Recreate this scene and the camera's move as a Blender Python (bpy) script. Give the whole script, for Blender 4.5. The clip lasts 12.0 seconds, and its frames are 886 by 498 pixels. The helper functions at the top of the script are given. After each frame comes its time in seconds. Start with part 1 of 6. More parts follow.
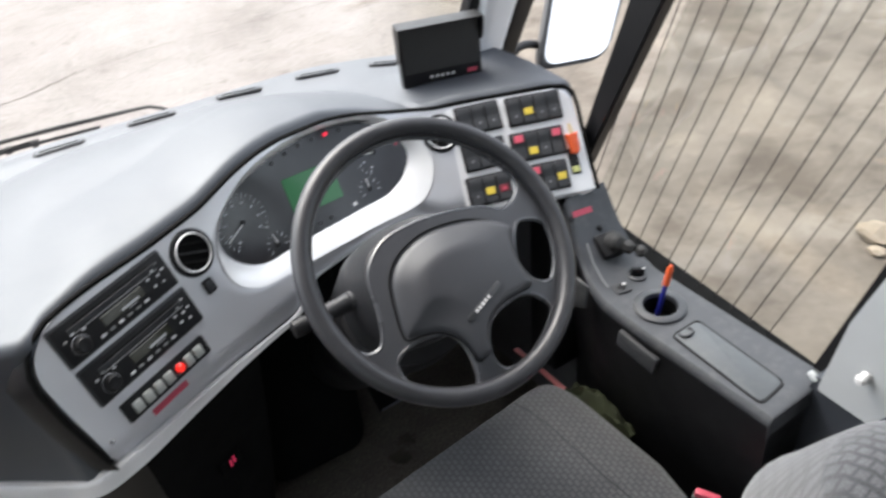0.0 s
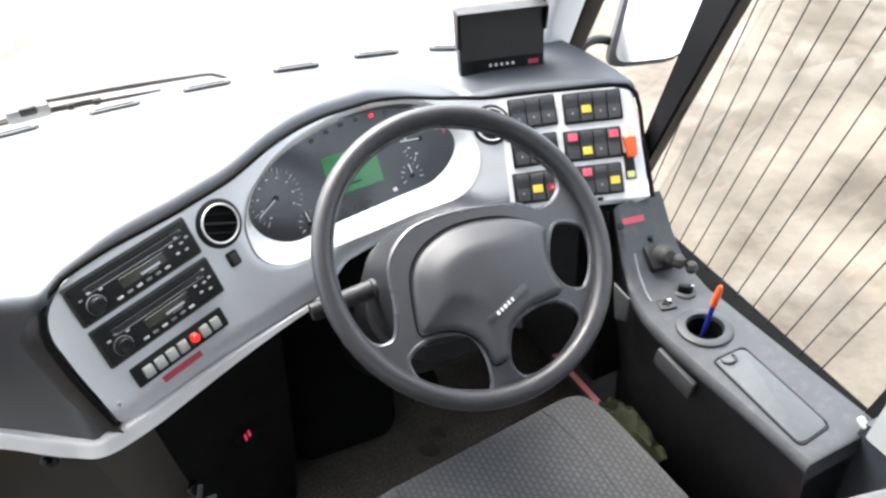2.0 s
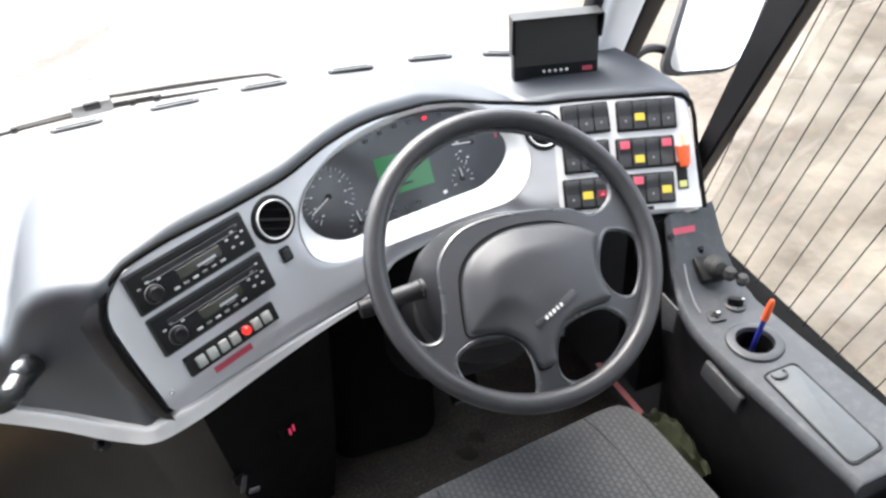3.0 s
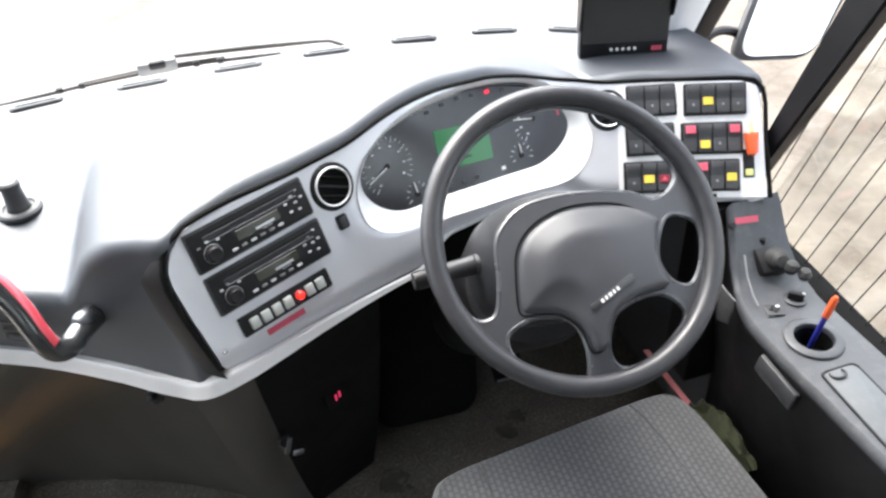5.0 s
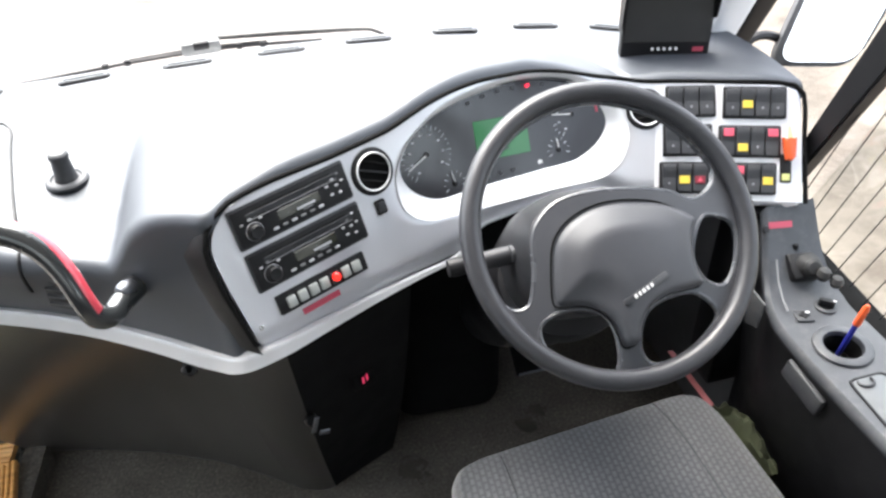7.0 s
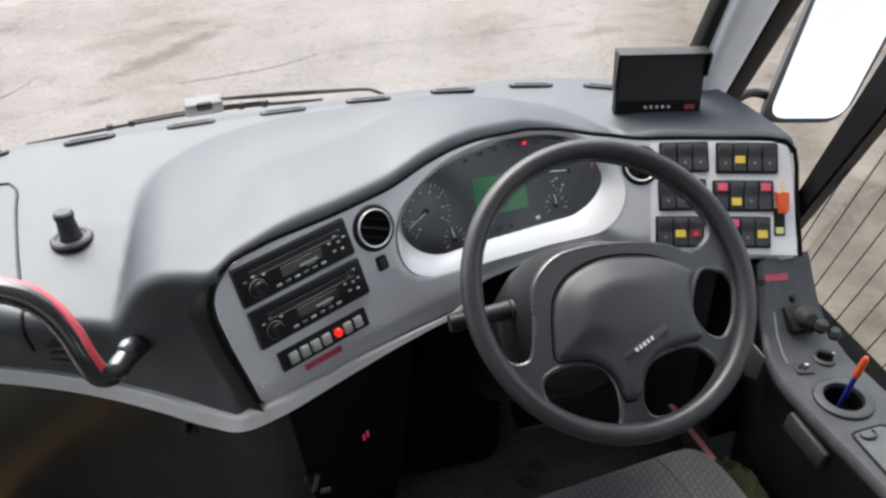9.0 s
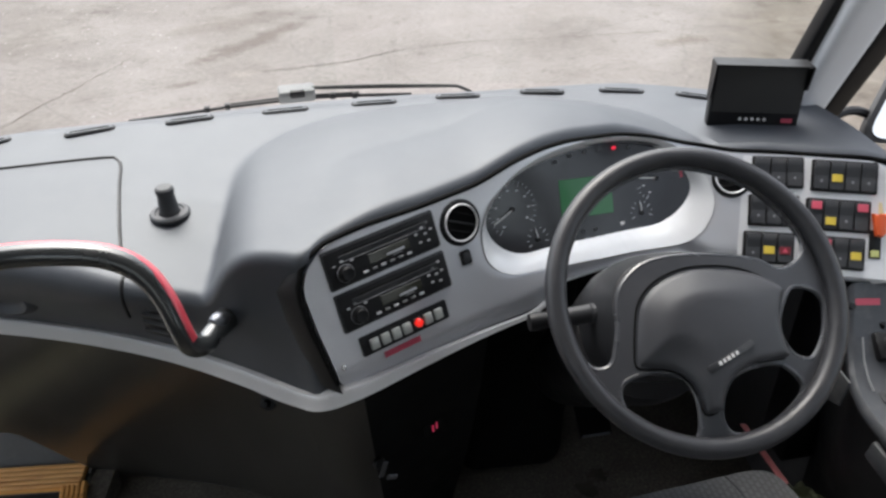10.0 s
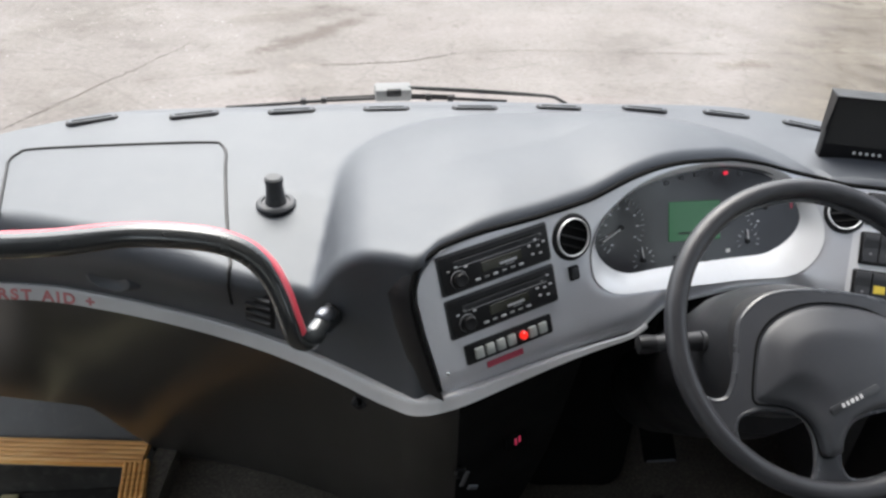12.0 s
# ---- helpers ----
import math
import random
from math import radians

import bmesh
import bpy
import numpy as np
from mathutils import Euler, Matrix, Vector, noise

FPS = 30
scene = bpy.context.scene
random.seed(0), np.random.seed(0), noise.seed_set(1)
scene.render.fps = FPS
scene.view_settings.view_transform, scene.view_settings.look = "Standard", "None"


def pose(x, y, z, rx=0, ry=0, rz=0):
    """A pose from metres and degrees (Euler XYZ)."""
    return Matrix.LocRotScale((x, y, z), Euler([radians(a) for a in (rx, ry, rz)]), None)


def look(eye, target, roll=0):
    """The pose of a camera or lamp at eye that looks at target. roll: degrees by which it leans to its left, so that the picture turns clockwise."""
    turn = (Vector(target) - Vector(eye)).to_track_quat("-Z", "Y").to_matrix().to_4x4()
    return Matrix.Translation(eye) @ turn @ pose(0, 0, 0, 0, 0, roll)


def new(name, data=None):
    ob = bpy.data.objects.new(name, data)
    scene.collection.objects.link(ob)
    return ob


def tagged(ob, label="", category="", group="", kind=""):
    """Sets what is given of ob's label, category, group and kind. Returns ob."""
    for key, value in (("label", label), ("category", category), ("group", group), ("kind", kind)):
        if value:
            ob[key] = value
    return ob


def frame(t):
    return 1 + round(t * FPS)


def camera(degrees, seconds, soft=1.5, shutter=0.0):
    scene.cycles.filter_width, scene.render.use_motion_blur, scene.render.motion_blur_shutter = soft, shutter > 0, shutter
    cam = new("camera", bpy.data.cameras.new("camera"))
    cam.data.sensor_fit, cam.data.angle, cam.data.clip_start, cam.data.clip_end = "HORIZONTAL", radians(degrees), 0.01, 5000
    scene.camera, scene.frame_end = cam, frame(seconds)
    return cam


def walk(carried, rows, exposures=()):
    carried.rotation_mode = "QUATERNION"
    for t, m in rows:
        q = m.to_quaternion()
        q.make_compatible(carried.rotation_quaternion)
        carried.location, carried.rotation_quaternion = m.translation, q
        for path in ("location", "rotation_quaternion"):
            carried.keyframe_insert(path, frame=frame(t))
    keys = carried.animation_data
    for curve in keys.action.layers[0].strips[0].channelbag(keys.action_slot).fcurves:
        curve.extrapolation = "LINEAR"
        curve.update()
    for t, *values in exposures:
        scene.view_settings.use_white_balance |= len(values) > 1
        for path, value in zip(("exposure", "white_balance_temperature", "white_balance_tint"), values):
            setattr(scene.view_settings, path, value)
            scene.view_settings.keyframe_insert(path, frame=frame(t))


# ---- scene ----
cam = camera(60.2, 12.0, soft=2.55, shutter=0.25)
PATH = [
    (0, (0.092, -0.058, 1.611), (0.924, 1.316, 0.419), -5.5),
    (0.5, (0.193, -0.076, 1.564), (0.659, 1.405, 0.304), -7.6),
    (1, (0.215, -0.053, 1.572), (0.711, 1.412, 0.304), -9.0),
    (1.5, (0.19, -0.048, 1.582), (0.795, 1.424, 0.372), -6.1),
    (2, (0.171, -0.058, 1.585), (0.823, 1.403, 0.385), -4.1),
    (2.5, (0.16, -0.072, 1.582), (0.766, 1.433, 0.413), -4.4),
    (3, (0.154, -0.06, 1.584), (0.717, 1.454, 0.404), -4.3),
    (5, (0.139, -0.048, 1.579), (0.579, 1.471, 0.355), -3.6),
    (5.5, (0.129, -0.045, 1.579), (0.542, 1.48, 0.352), -3.2),
    (6, (0.127, -0.048, 1.572), (0.524, 1.447, 0.305), -3.0),
    (6.5, (0.117, -0.055, 1.576), (0.489, 1.446, 0.307), -2.5),
    (7, (0.109, -0.058, 1.581), (0.501, 1.468, 0.349), -1.9),
    (9, (0.099, -0.065, 1.59), (0.528, 1.537, 0.473), -2.0),
    (9.5, (0.083, -0.069, 1.592), (0.441, 1.562, 0.491), -2.0),
    (10, (0.063, -0.069, 1.591), (0.334, 1.57, 0.478), -1.1),
    (10.5, (0.046, -0.072, 1.587), (0.215, 1.574, 0.463), -0.8),
    (11, (0.029, -0.067, 1.584), (0.131, 1.583, 0.458), -0.8),
    (11.5, (-0.004, -0.055, 1.588), (0.082, 1.619, 0.497), 0.6),
    (12, (-0.056, -0.036, 1.588), (0.14, 1.619, 0.483), 2.2),
]

EXPOSURES = [(0.0, 2.3), (0.5, 2.85), (1.0, 3.35), (1.5, 3.18), (3.2, 3.0), (5.0, 3.1), (6.5, 3.36), (7.0, 3.14), (7.2, 3.06), (8.8, 2.05), (9.5, 1.70), (10.5, 1.88), (11.2, 2.0), (12.0, 1.93)]
walk(cam, [(t, look(eye, target, roll)) for t, eye, target, roll in PATH], EXPOSURES)

# ---- light: bright overcast sky ----
world = bpy.data.worlds.new("world")
scene.world = world
world.use_nodes = True
wn = world.node_tree
wn.nodes.clear()
sky = wn.nodes.new("ShaderNodeTexSky")
sky.sky_type = "NISHITA"
sky.sun_disc = False
sky.sun_elevation, sky.sun_rotation = radians(60), radians(-10)
sky.dust_density = 4.0
pale = wn.nodes.new("ShaderNodeHueSaturation")
pale.inputs["Saturation"].default_value = 0.4
wbg = wn.nodes.new("ShaderNodeBackground")
wbg.inputs["Strength"].default_value = 0.15
wout = wn.nodes.new("ShaderNodeOutputWorld")
wn.links.new(sky.outputs[0], pale.inputs["Color"])
wn.links.new(pale.outputs[0], wbg.inputs[0])
wn.links.new(wbg.outputs[0], wout.inputs[0])
sun = new("sun", bpy.data.lights.new("sun", "SUN"))
sun.data.energy, sun.data.angle, sun.data.color = 0.6, radians(60), (1.0, 0.97, 0.93)
SUN = Vector((math.sin(radians(-10)) * math.cos(radians(60)), math.cos(radians(-10)) * math.cos(radians(60)), math.sin(radians(60))))
sun.matrix_world = look((0, 0, 30), Vector((0, 0, 30)) - SUN)

# ---- materials ----
def nodes_of(name):
    m = bpy.data.materials.new(name)
    m.use_nodes = True
    nt = m.node_tree
    return m, nt, nt.nodes["Principled BSDF"]


def noise_tex(nt, scale, detail=4.0, rough=0.55, coord="Object", stretch=None):
    tc = nt.nodes.new("ShaderNodeTexCoord")
    n = nt.nodes.new("ShaderNodeTexNoise")
    n.inputs["Scale"].default_value, n.inputs["Detail"].default_value, n.inputs["Roughness"].default_value = scale, detail, rough
    src = tc.outputs[coord]
    if stretch:
        mp = nt.nodes.new("ShaderNodeMapping")
        mp.inputs["Scale"].default_value = stretch
        nt.links.new(src, mp.inputs[0])
        src = mp.outputs[0]
    nt.links.new(src, n.inputs["Vector"])
    return n


def ramp(nt, fac, stops):
    r = nt.nodes.new("ShaderNodeValToRGB")
    while len(r.color_ramp.elements) > 1:
        r.color_ramp.elements.remove(r.color_ramp.elements[-1])
    for i, (p, c) in enumerate(stops):
        e = r.color_ramp.elements[0] if i == 0 else r.color_ramp.elements.new(p)
        e.position = p
        e.color = (*c, 1) if len(c) == 3 else c
    nt.links.new(fac, r.inputs[0])
    return r


def grey(v):
    return (v, v, v)


def mix_col(nt, fac, a, b, mode="MIX"):
    m = nt.nodes.new("ShaderNodeMix")
    m.data_type, m.blend_type = "RGBA", mode
    for sock, val in ((m.inputs["Factor"], fac), (m.inputs["A"], a), (m.inputs["B"], b)):
        if isinstance(val, (int, float)):
            sock.default_value = val
        elif isinstance(val, tuple):
            sock.default_value = (*val, 1)
        else:
            nt.links.new(val, sock)
    return m.outputs["Result"]


def bump(nt, bsdf, height, strength, distance):
    b = nt.nodes.new("ShaderNodeBump")
    b.inputs["Strength"].default_value, b.inputs["Distance"].default_value = strength, distance
    nt.links.new(height, b.inputs["Height"])
    nt.links.new(b.outputs[0], bsdf.inputs["Normal"])
    return b


def plastic(name, col, rough=0.5, grain=900.0, grain_depth=0.0003, vary=0.12, metal=0.0, coat=0.0, dust=0.0, spec=0.5, gloss_vary=1.0):
    """Moulded plastic or paint: leather grain, slow colour drift, worn gloss, optional dust on upward faces' hollows."""
    m, nt, b = nodes_of(name)
    big = noise_tex(nt, 6.0, 3.0)
    lo, hi = tuple(c * (1 - vary) for c in col), tuple(min(1, c * (1 + vary)) for c in col)
    r = ramp(nt, big.outputs["Fac"], [(0.3, lo), (0.7, hi)])
    out = r.outputs[0]
    if dust:
        d = noise_tex(nt, 35.0, 6.0, 0.7)
        dr = ramp(nt, d.outputs["Fac"], [(0.5, grey(0)), (0.75, grey(dust))])
        out = mix_col(nt, dr.outputs[0], out, (0.42, 0.40, 0.36))
    nt.links.new(out, b.inputs["Base Color"])
    b.inputs["Metallic"].default_value = metal
    b.inputs["Specular IOR Level"].default_value = spec
    rr = noise_tex(nt, 18.0, 4.0)
    rm = ramp(nt, rr.outputs["Fac"], [(0.3, grey(max(0.02, rough - 0.06 * gloss_vary))), (0.7, grey(min(1, rough + 0.07 * gloss_vary)))])
    nt.links.new(rm.outputs[0], b.inputs["Roughness"])
    if coat:
        b.inputs["Coat Weight"].default_value = coat
        b.inputs["Coat Roughness"].default_value = 0.15
    if grain_depth:
        g = noise_tex(nt, grain, 2.0, 0.5)
        bump(nt, b, g.outputs["Fac"], 0.5, grain_depth)
    return m


def glow(name, col, strength, base=(0.02, 0.02, 0.02)):
    m, nt, b = nodes_of(name)
    b.inputs["Base Color"].default_value = (*base, 1)
    b.inputs["Roughness"].default_value = 0.2
    b.inputs["Emission Color"].default_value = (*col, 1)
    b.inputs["Emission Strength"].default_value = strength
    return m


def pane_glass(name, gloss=0.05, tint=(0.97, 0.98, 0.97)):
    m = bpy.data.materials.new(name)
    m.use_nodes = True
    nt = m.node_tree
    nt.nodes.clear()
    o = nt.nodes.new("ShaderNodeOutputMaterial")
    t = nt.nodes.new("ShaderNodeBsdfTransparent")
    t.inputs[0].default_value = (*tint, 1)
    g = nt.nodes.new("ShaderNodeBsdfGlossy")
    g.inputs["Roughness"].default_value = 0.02
    mx = nt.nodes.new("ShaderNodeMixShader")
    mx.inputs[0].default_value = gloss
    nt.links.new(t.outputs[0], mx.inputs[1])
    nt.links.new(g.outputs[0], mx.inputs[2])
    nt.links.new(mx.outputs[0], o.inputs[0])
    return m


M_dash = plastic("dash_plastic", (0.031, 0.035, 0.044), 0.55, 700, 0.0004, 0.03, dust=0.012, spec=0.7, gloss_vary=0.2)
M_dash.node_tree.nodes["Principled BSDF"].inputs["IOR"].default_value = 1.62
M_dash.node_tree.nodes["Principled BSDF"].inputs["Specular Tint"].default_value = (0.93, 0.97, 1.0, 1)
M_dark = plastic("dark_plastic", (0.034, 0.036, 0.040), 0.5, 700, 0.0004, 0.12, dust=0.05)
M_kick = plastic("kick_panel_plastic", (0.033, 0.031, 0.028), 0.28, 600, 0, 0.03, gloss_vary=0.0, spec=0.6)
M_silver = plastic("silver_paint", (0.66, 0.67, 0.70), 0.36, 1500, 0.00005, 0.04, metal=0.5, dust=0.03)
M_bright = plastic("bright_silver_paint", (0.80, 0.81, 0.82), 0.34, 1500, 0.00004, 0.04, metal=0.2)
# Lit copy of the silver paint: brightness at the face's right end put into colour.
M_silver_lit = plastic("silver_paint_lit", (0.86, 0.865, 0.88), 0.34, 1500, 0.00005, 0.03, metal=0.35, dust=0.02, spec=0.8)
M_strip = plastic("strip_silver", (0.60, 0.60, 0.605), 0.42, 900, 0.00008, 0.06, metal=0.3, dust=0.1)
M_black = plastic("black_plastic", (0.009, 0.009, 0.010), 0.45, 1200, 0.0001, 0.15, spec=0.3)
M_dial = plastic("dial_glass", (0.012, 0.011, 0.014), 0.20, 10, 0, 0.1, spec=0.6)
# Near-black for black parts; also puts shade into recesses and the footwell.
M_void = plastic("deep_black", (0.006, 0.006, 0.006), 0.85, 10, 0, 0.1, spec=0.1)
M_carpet = plastic("dark_carpet", (0.045, 0.043, 0.040), 0.95, 260, 0.002, 0.3, dust=0.1, spec=0.1)
M_faded = plastic("faded_red_print", (0.60, 0.21, 0.22), 0.5, 10, 0, 0.35)
M_rubber = plastic("black_rubber", (0.018, 0.018, 0.018), 0.65, 400, 0.0003, 0.2, dust=0.08)
M_ledge = plastic("ledge_vinyl", (0.105, 0.105, 0.104), 0.6, 300, 0.0004, 0.12, dust=0.1)
M_wheel = plastic("wheel_leather", (0.029, 0.030, 0.034), 0.37, 500, 0.0003, 0.12, dust=0.03)
M_pad = plastic("wheel_pad_plastic", (0.042, 0.044, 0.050), 0.42, 800, 0.0003, 0.08, dust=0.015)
M_lip = plastic("wheel_lip_plastic", (0.058, 0.061, 0.068), 0.24, 800, 0.0001, 0.08, spec=0.7)
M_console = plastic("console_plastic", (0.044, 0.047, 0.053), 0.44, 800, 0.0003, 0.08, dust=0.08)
M_lidgrey = plastic("lid_plastic", (0.075, 0.082, 0.089), 0.5, 800, 0.0003, 0.06, dust=0.06)
M_chrome = plastic("chrome", (0.75, 0.75, 0.76), 0.15, 10, 0, 0.05, metal=1.0)
M_white = plastic("white_print", (0.75, 0.75, 0.75), 0.5, 10, 0, 0.05)
M_greymark = plastic("grey_print", (0.48, 0.49, 0.51), 0.5, 10, 0, 0.05)
M_button = plastic("button_plastic", (0.16, 0.165, 0.17), 0.4, 10, 0, 0.1)
M_clearbtn = plastic("pale_button", (0.42, 0.44, 0.42), 0.3, 10, 0, 0.1)
M_redprint = plastic("red_label", (0.44, 0.06, 0.10), 0.45, 10, 0, 0.15)
M_pink = plastic("red_switch_lens", (0.55, 0.085, 0.13), 0.35, 10, 0, 0.1)
M_hazard = plastic("dark_red_lens", (0.16, 0.022, 0.032), 0.35, 10, 0, 0.1)
M_yellow = plastic("yellow_switch_lens", (0.58, 0.44, 0.06), 0.35, 10, 0, 0.1)
M_palelens = plastic("pale_yellow_lens", (0.50, 0.52, 0.20), 0.4, 10, 0, 0.1)
M_orange = plastic("orange_plastic", (0.68, 0.105, 0.03), 0.35, 10, 0, 0.1)
M_yellowtape = plastic("yellow_sticker", (0.74, 0.66, 0.38), 0.5, 10, 0, 0.1)
M_blue = plastic("blue_plastic", (0.02, 0.025, 0.22), 0.3, 10, 0, 0.1)
M_redlit = glow("lit_red_lens", (1.0, 0.03, 0.02), 0.22, (0.5, 0.01, 0.01))
M_led = glow("red_led", (1.0, 0.02, 0.06), 0.22, (0.2, 0, 0.01))
M_lcd = glow("green_lcd", (0.038, 0.36, 0.11), 0.040, (0.008, 0.05, 0.015))
M_redstripe = plastic("red_tape", (0.58, 0.06, 0.085), 0.35, 10, 0, 0.1, coat=0.7)
M_steel = plastic("dull_steel", (0.17, 0.18, 0.20), 0.46, 10, 0, 0.1, metal=1.0)
M_camo_green = plastic("camouflage_green", (0.028, 0.034, 0.014), 0.9, 200, 0.0005, 0.6)
M_redstrap = plastic("red_webbing", (0.50, 0.17, 0.18), 0.7, 600, 0.0004, 0.2)
M_pillar = plastic("pale_pillar_trim", (0.72, 0.74, 0.77), 0.5, 800, 0.0001, 0.05, dust=0.04)
M_trim = plastic("grey_trim", (0.50, 0.52, 0.525), 0.5, 800, 0.0002, 0.06, dust=0.05)
M_wallin = plastic("interior_wall_plastic", (0.13, 0.13, 0.135), 0.6, 300, 0.0002, 0.08)
M_ceil = plastic("ceiling_cloth", (0.82, 0.82, 0.81), 0.9, 300, 0.0004, 0.06)
M_body = plastic("white_bodywork", (0.75, 0.75, 0.74), 0.3, 10, 0, 0.05, dust=0.1)
M_soilcrack = plastic("soil_in_crack", (0.085, 0.072, 0.060), 0.95, 60, 0.002, 0.3, spec=0.1)
M_weathered = plastic("weathered_grey_plastic", (0.17, 0.175, 0.175), 0.6, 200, 0.0003, 0.2, dust=0.2)
M_shroud = plastic("column_plastic", (0.022, 0.023, 0.026), 0.45, 600, 0.0003, 0.12, dust=0.03)
M_rubble = plastic("broken_sandstone", (0.20, 0.165, 0.125), 0.9, 40, 0.006, 0.3, dust=0.3, spec=0.2)
M_glass = pane_glass("window_glass", 0.05)
M_tint = pane_glass("tinted_window_glass", 0.04, (0.93, 0.94, 0.93))
M_display = plastic("matt_display", (0.030, 0.030, 0.030), 0.5, 10, 0, 0.1, spec=0.4)
M_peg = plastic("worn_rubber", (0.055, 0.057, 0.060), 0.55, 500, 0.0003, 0.15, dust=0.1)
M_dirt = plastic("trodden_dirt", (0.085, 0.078, 0.066), 0.85, 120, 0.001, 0.45, dust=0.35, spec=0.2)
M_dimled = glow("dim_red_led", (1.0, 0.05, 0.16), 0.07, (0.30, 0.02, 0.05))
M_dim = plastic("dim_print", (0.26, 0.265, 0.28), 0.5, 10, 0, 0.05)
M_radioglass = plastic("radio_display_glass", (0.035, 0.036, 0.026), 0.2, 10, 0, 0.1)
M_screen = pane_glass("windscreen_glass", 0.04)


def make_mirror():
    m, nt, b = nodes_of("mirror_glass")
    d = noise_tex(nt, 9.0, 5.0, 0.6)
    c = ramp(nt, d.outputs["Fac"], [(0.3, (0.74, 0.72, 0.68)), (0.7, (0.82, 0.80, 0.76))])
    nt.links.new(c.outputs[0], b.inputs["Base Color"])
    b.inputs["Metallic"].default_value, b.inputs["Roughness"].default_value = 1.0, 0.05
    return m


M_mirror = make_mirror()


def make_ground():
    """Dusty concrete: cloudy stains, grit, pale glinting chips, a few cracks and damp smears."""
    m, nt, b = nodes_of("dusty_yard_ground")
    big = noise_tex(nt, 0.33, 5.0, 0.55)
    mid = noise_tex(nt, 1.0, 8.0, 0.66)
    damp = noise_tex(nt, 0.9, 5.0, 0.6)
    fine = noise_tex(nt, 22.0, 6.0, 0.7)
    c1 = ramp(nt, mid.outputs["Fac"], [(0.30, (0.150, 0.134, 0.122)), (0.43, (0.188, 0.170, 0.156)), (0.58, (0.215, 0.197, 0.183)), (0.8, (0.262, 0.245, 0.228))])
    c2 = ramp(nt, big.outputs["Fac"], [(0.35, (0.80, 0.785, 0.77)), (0.65, (1.0, 1.0, 1.0))])
    c3 = ramp(nt, fine.outputs["Fac"], [(0.3, (0.72, 0.71, 0.70)), (0.5, (0.96, 0.96, 0.96)), (0.6, (1.02, 1.02, 1.02)), (0.78, (1.28, 1.27, 1.25))])
    spots = noise_tex(nt, 4.5, 5.0, 0.7)
    c5 = ramp(nt, spots.outputs["Fac"], [(0.30, (0.74, 0.72, 0.70)), (0.42, (1.0, 1.0, 1.0)), (0.66, (1.0, 1.0, 1.0)), (0.76, (1.15, 1.14, 1.13))])
    c4 = ramp(nt, damp.outputs["Fac"], [(0.32, (0.76, 0.73, 0.70)), (0.45, (1.0, 1.0, 1.0))])
    col = mix_col(nt, 1.0, mix_col(nt, 1.0, c1.outputs[0], c2.outputs[0], "MULTIPLY"), c3.outputs[0], "MULTIPLY")
    col = mix_col(nt, 1.0, mix_col(nt, 1.0, col, c4.outputs[0], "MULTIPLY"), c5.outputs[0], "MULTIPLY")
    tc = nt.nodes.new("ShaderNodeTexCoord")
    sep = nt.nodes.new("ShaderNodeSeparateXYZ")
    nt.links.new(tc.outputs["Object"], sep.inputs[0])

    def calc(op, a, b2):
        n = nt.nodes.new("ShaderNodeMath")
        n.operation, n.use_clamp = op, False
        for k, v in enumerate((a, b2)):
            if isinstance(v, (int, float)):
                n.inputs[k].default_value = v
            else:
                nt.links.new(v, n.inputs[k])
        return n.outputs[0]

    def stain(col, cx, cy, turn, rx, ry, tone, ragged=0.9):
        """A stain of that size on the ground, its edge broken up by noise."""
        mp = nt.nodes.new("ShaderNodeMapping")
        mp.vector_type = "TEXTURE"
        mp.inputs["Location"].default_value, mp.inputs["Rotation"].default_value, mp.inputs["Scale"].default_value = (cx, cy, 0), (0, 0, radians(turn)), (rx, ry, 1)
        nt.links.new(tc.outputs["Object"], mp.inputs[0])
        flat = nt.nodes.new("ShaderNodeVectorMath")
        flat.operation = "MULTIPLY"
        flat.inputs[1].default_value = (1, 1, 0)
        nt.links.new(mp.outputs[0], flat.inputs[0])
        ln = nt.nodes.new("ShaderNodeVectorMath")
        ln.operation = "LENGTH"
        nt.links.new(flat.outputs[0], ln.inputs[0])
        d = calc("ADD", ln.outputs["Value"], calc("MULTIPLY", calc("SUBTRACT", spots.outputs["Fac"], 0.5), ragged * 2))
        d = calc("ADD", d, calc("MULTIPLY", calc("SUBTRACT", mid.outputs["Fac"], 0.5), ragged * 2))
        r = ramp(nt, d, [(0.35, grey(1.0)), (1.0, grey(0.0))])
        return mix_col(nt, r.outputs[0], col, mix_col(nt, 1.0, col, tone, "MULTIPLY"))

    for cx, cy, turn, rx, ry, tone in (
        (-0.55, 7.95, 46, 1.05, 0.20, (0.62, 0.58, 0.54)), (-1.0, 8.6, 20, 0.9, 0.35, (0.82, 0.80, 0.77)), (-0.62, 7.02, 0, 0.16, 0.10, (1.25, 1.25, 1.24)),
        (3.7, 7.0, 10, 0.42, 0.20, (0.66, 0.61, 0.56)), (-1.15, 6.85, 30, 0.25, 0.10, (0.70, 0.66, 0.62)), (-3.2, 8.2, 60, 1.6, 0.5, (0.86, 0.85, 0.83)), (1.6, 8.3, 10, 2.2, 0.7, (1.10, 1.10, 1.11)),
    ):
        col = stain(col, cx, cy, turn, rx, ry, tone)

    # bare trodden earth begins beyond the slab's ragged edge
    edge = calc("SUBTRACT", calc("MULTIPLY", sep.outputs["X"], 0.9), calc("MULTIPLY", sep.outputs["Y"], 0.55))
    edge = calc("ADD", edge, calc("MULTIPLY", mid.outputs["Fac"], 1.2))
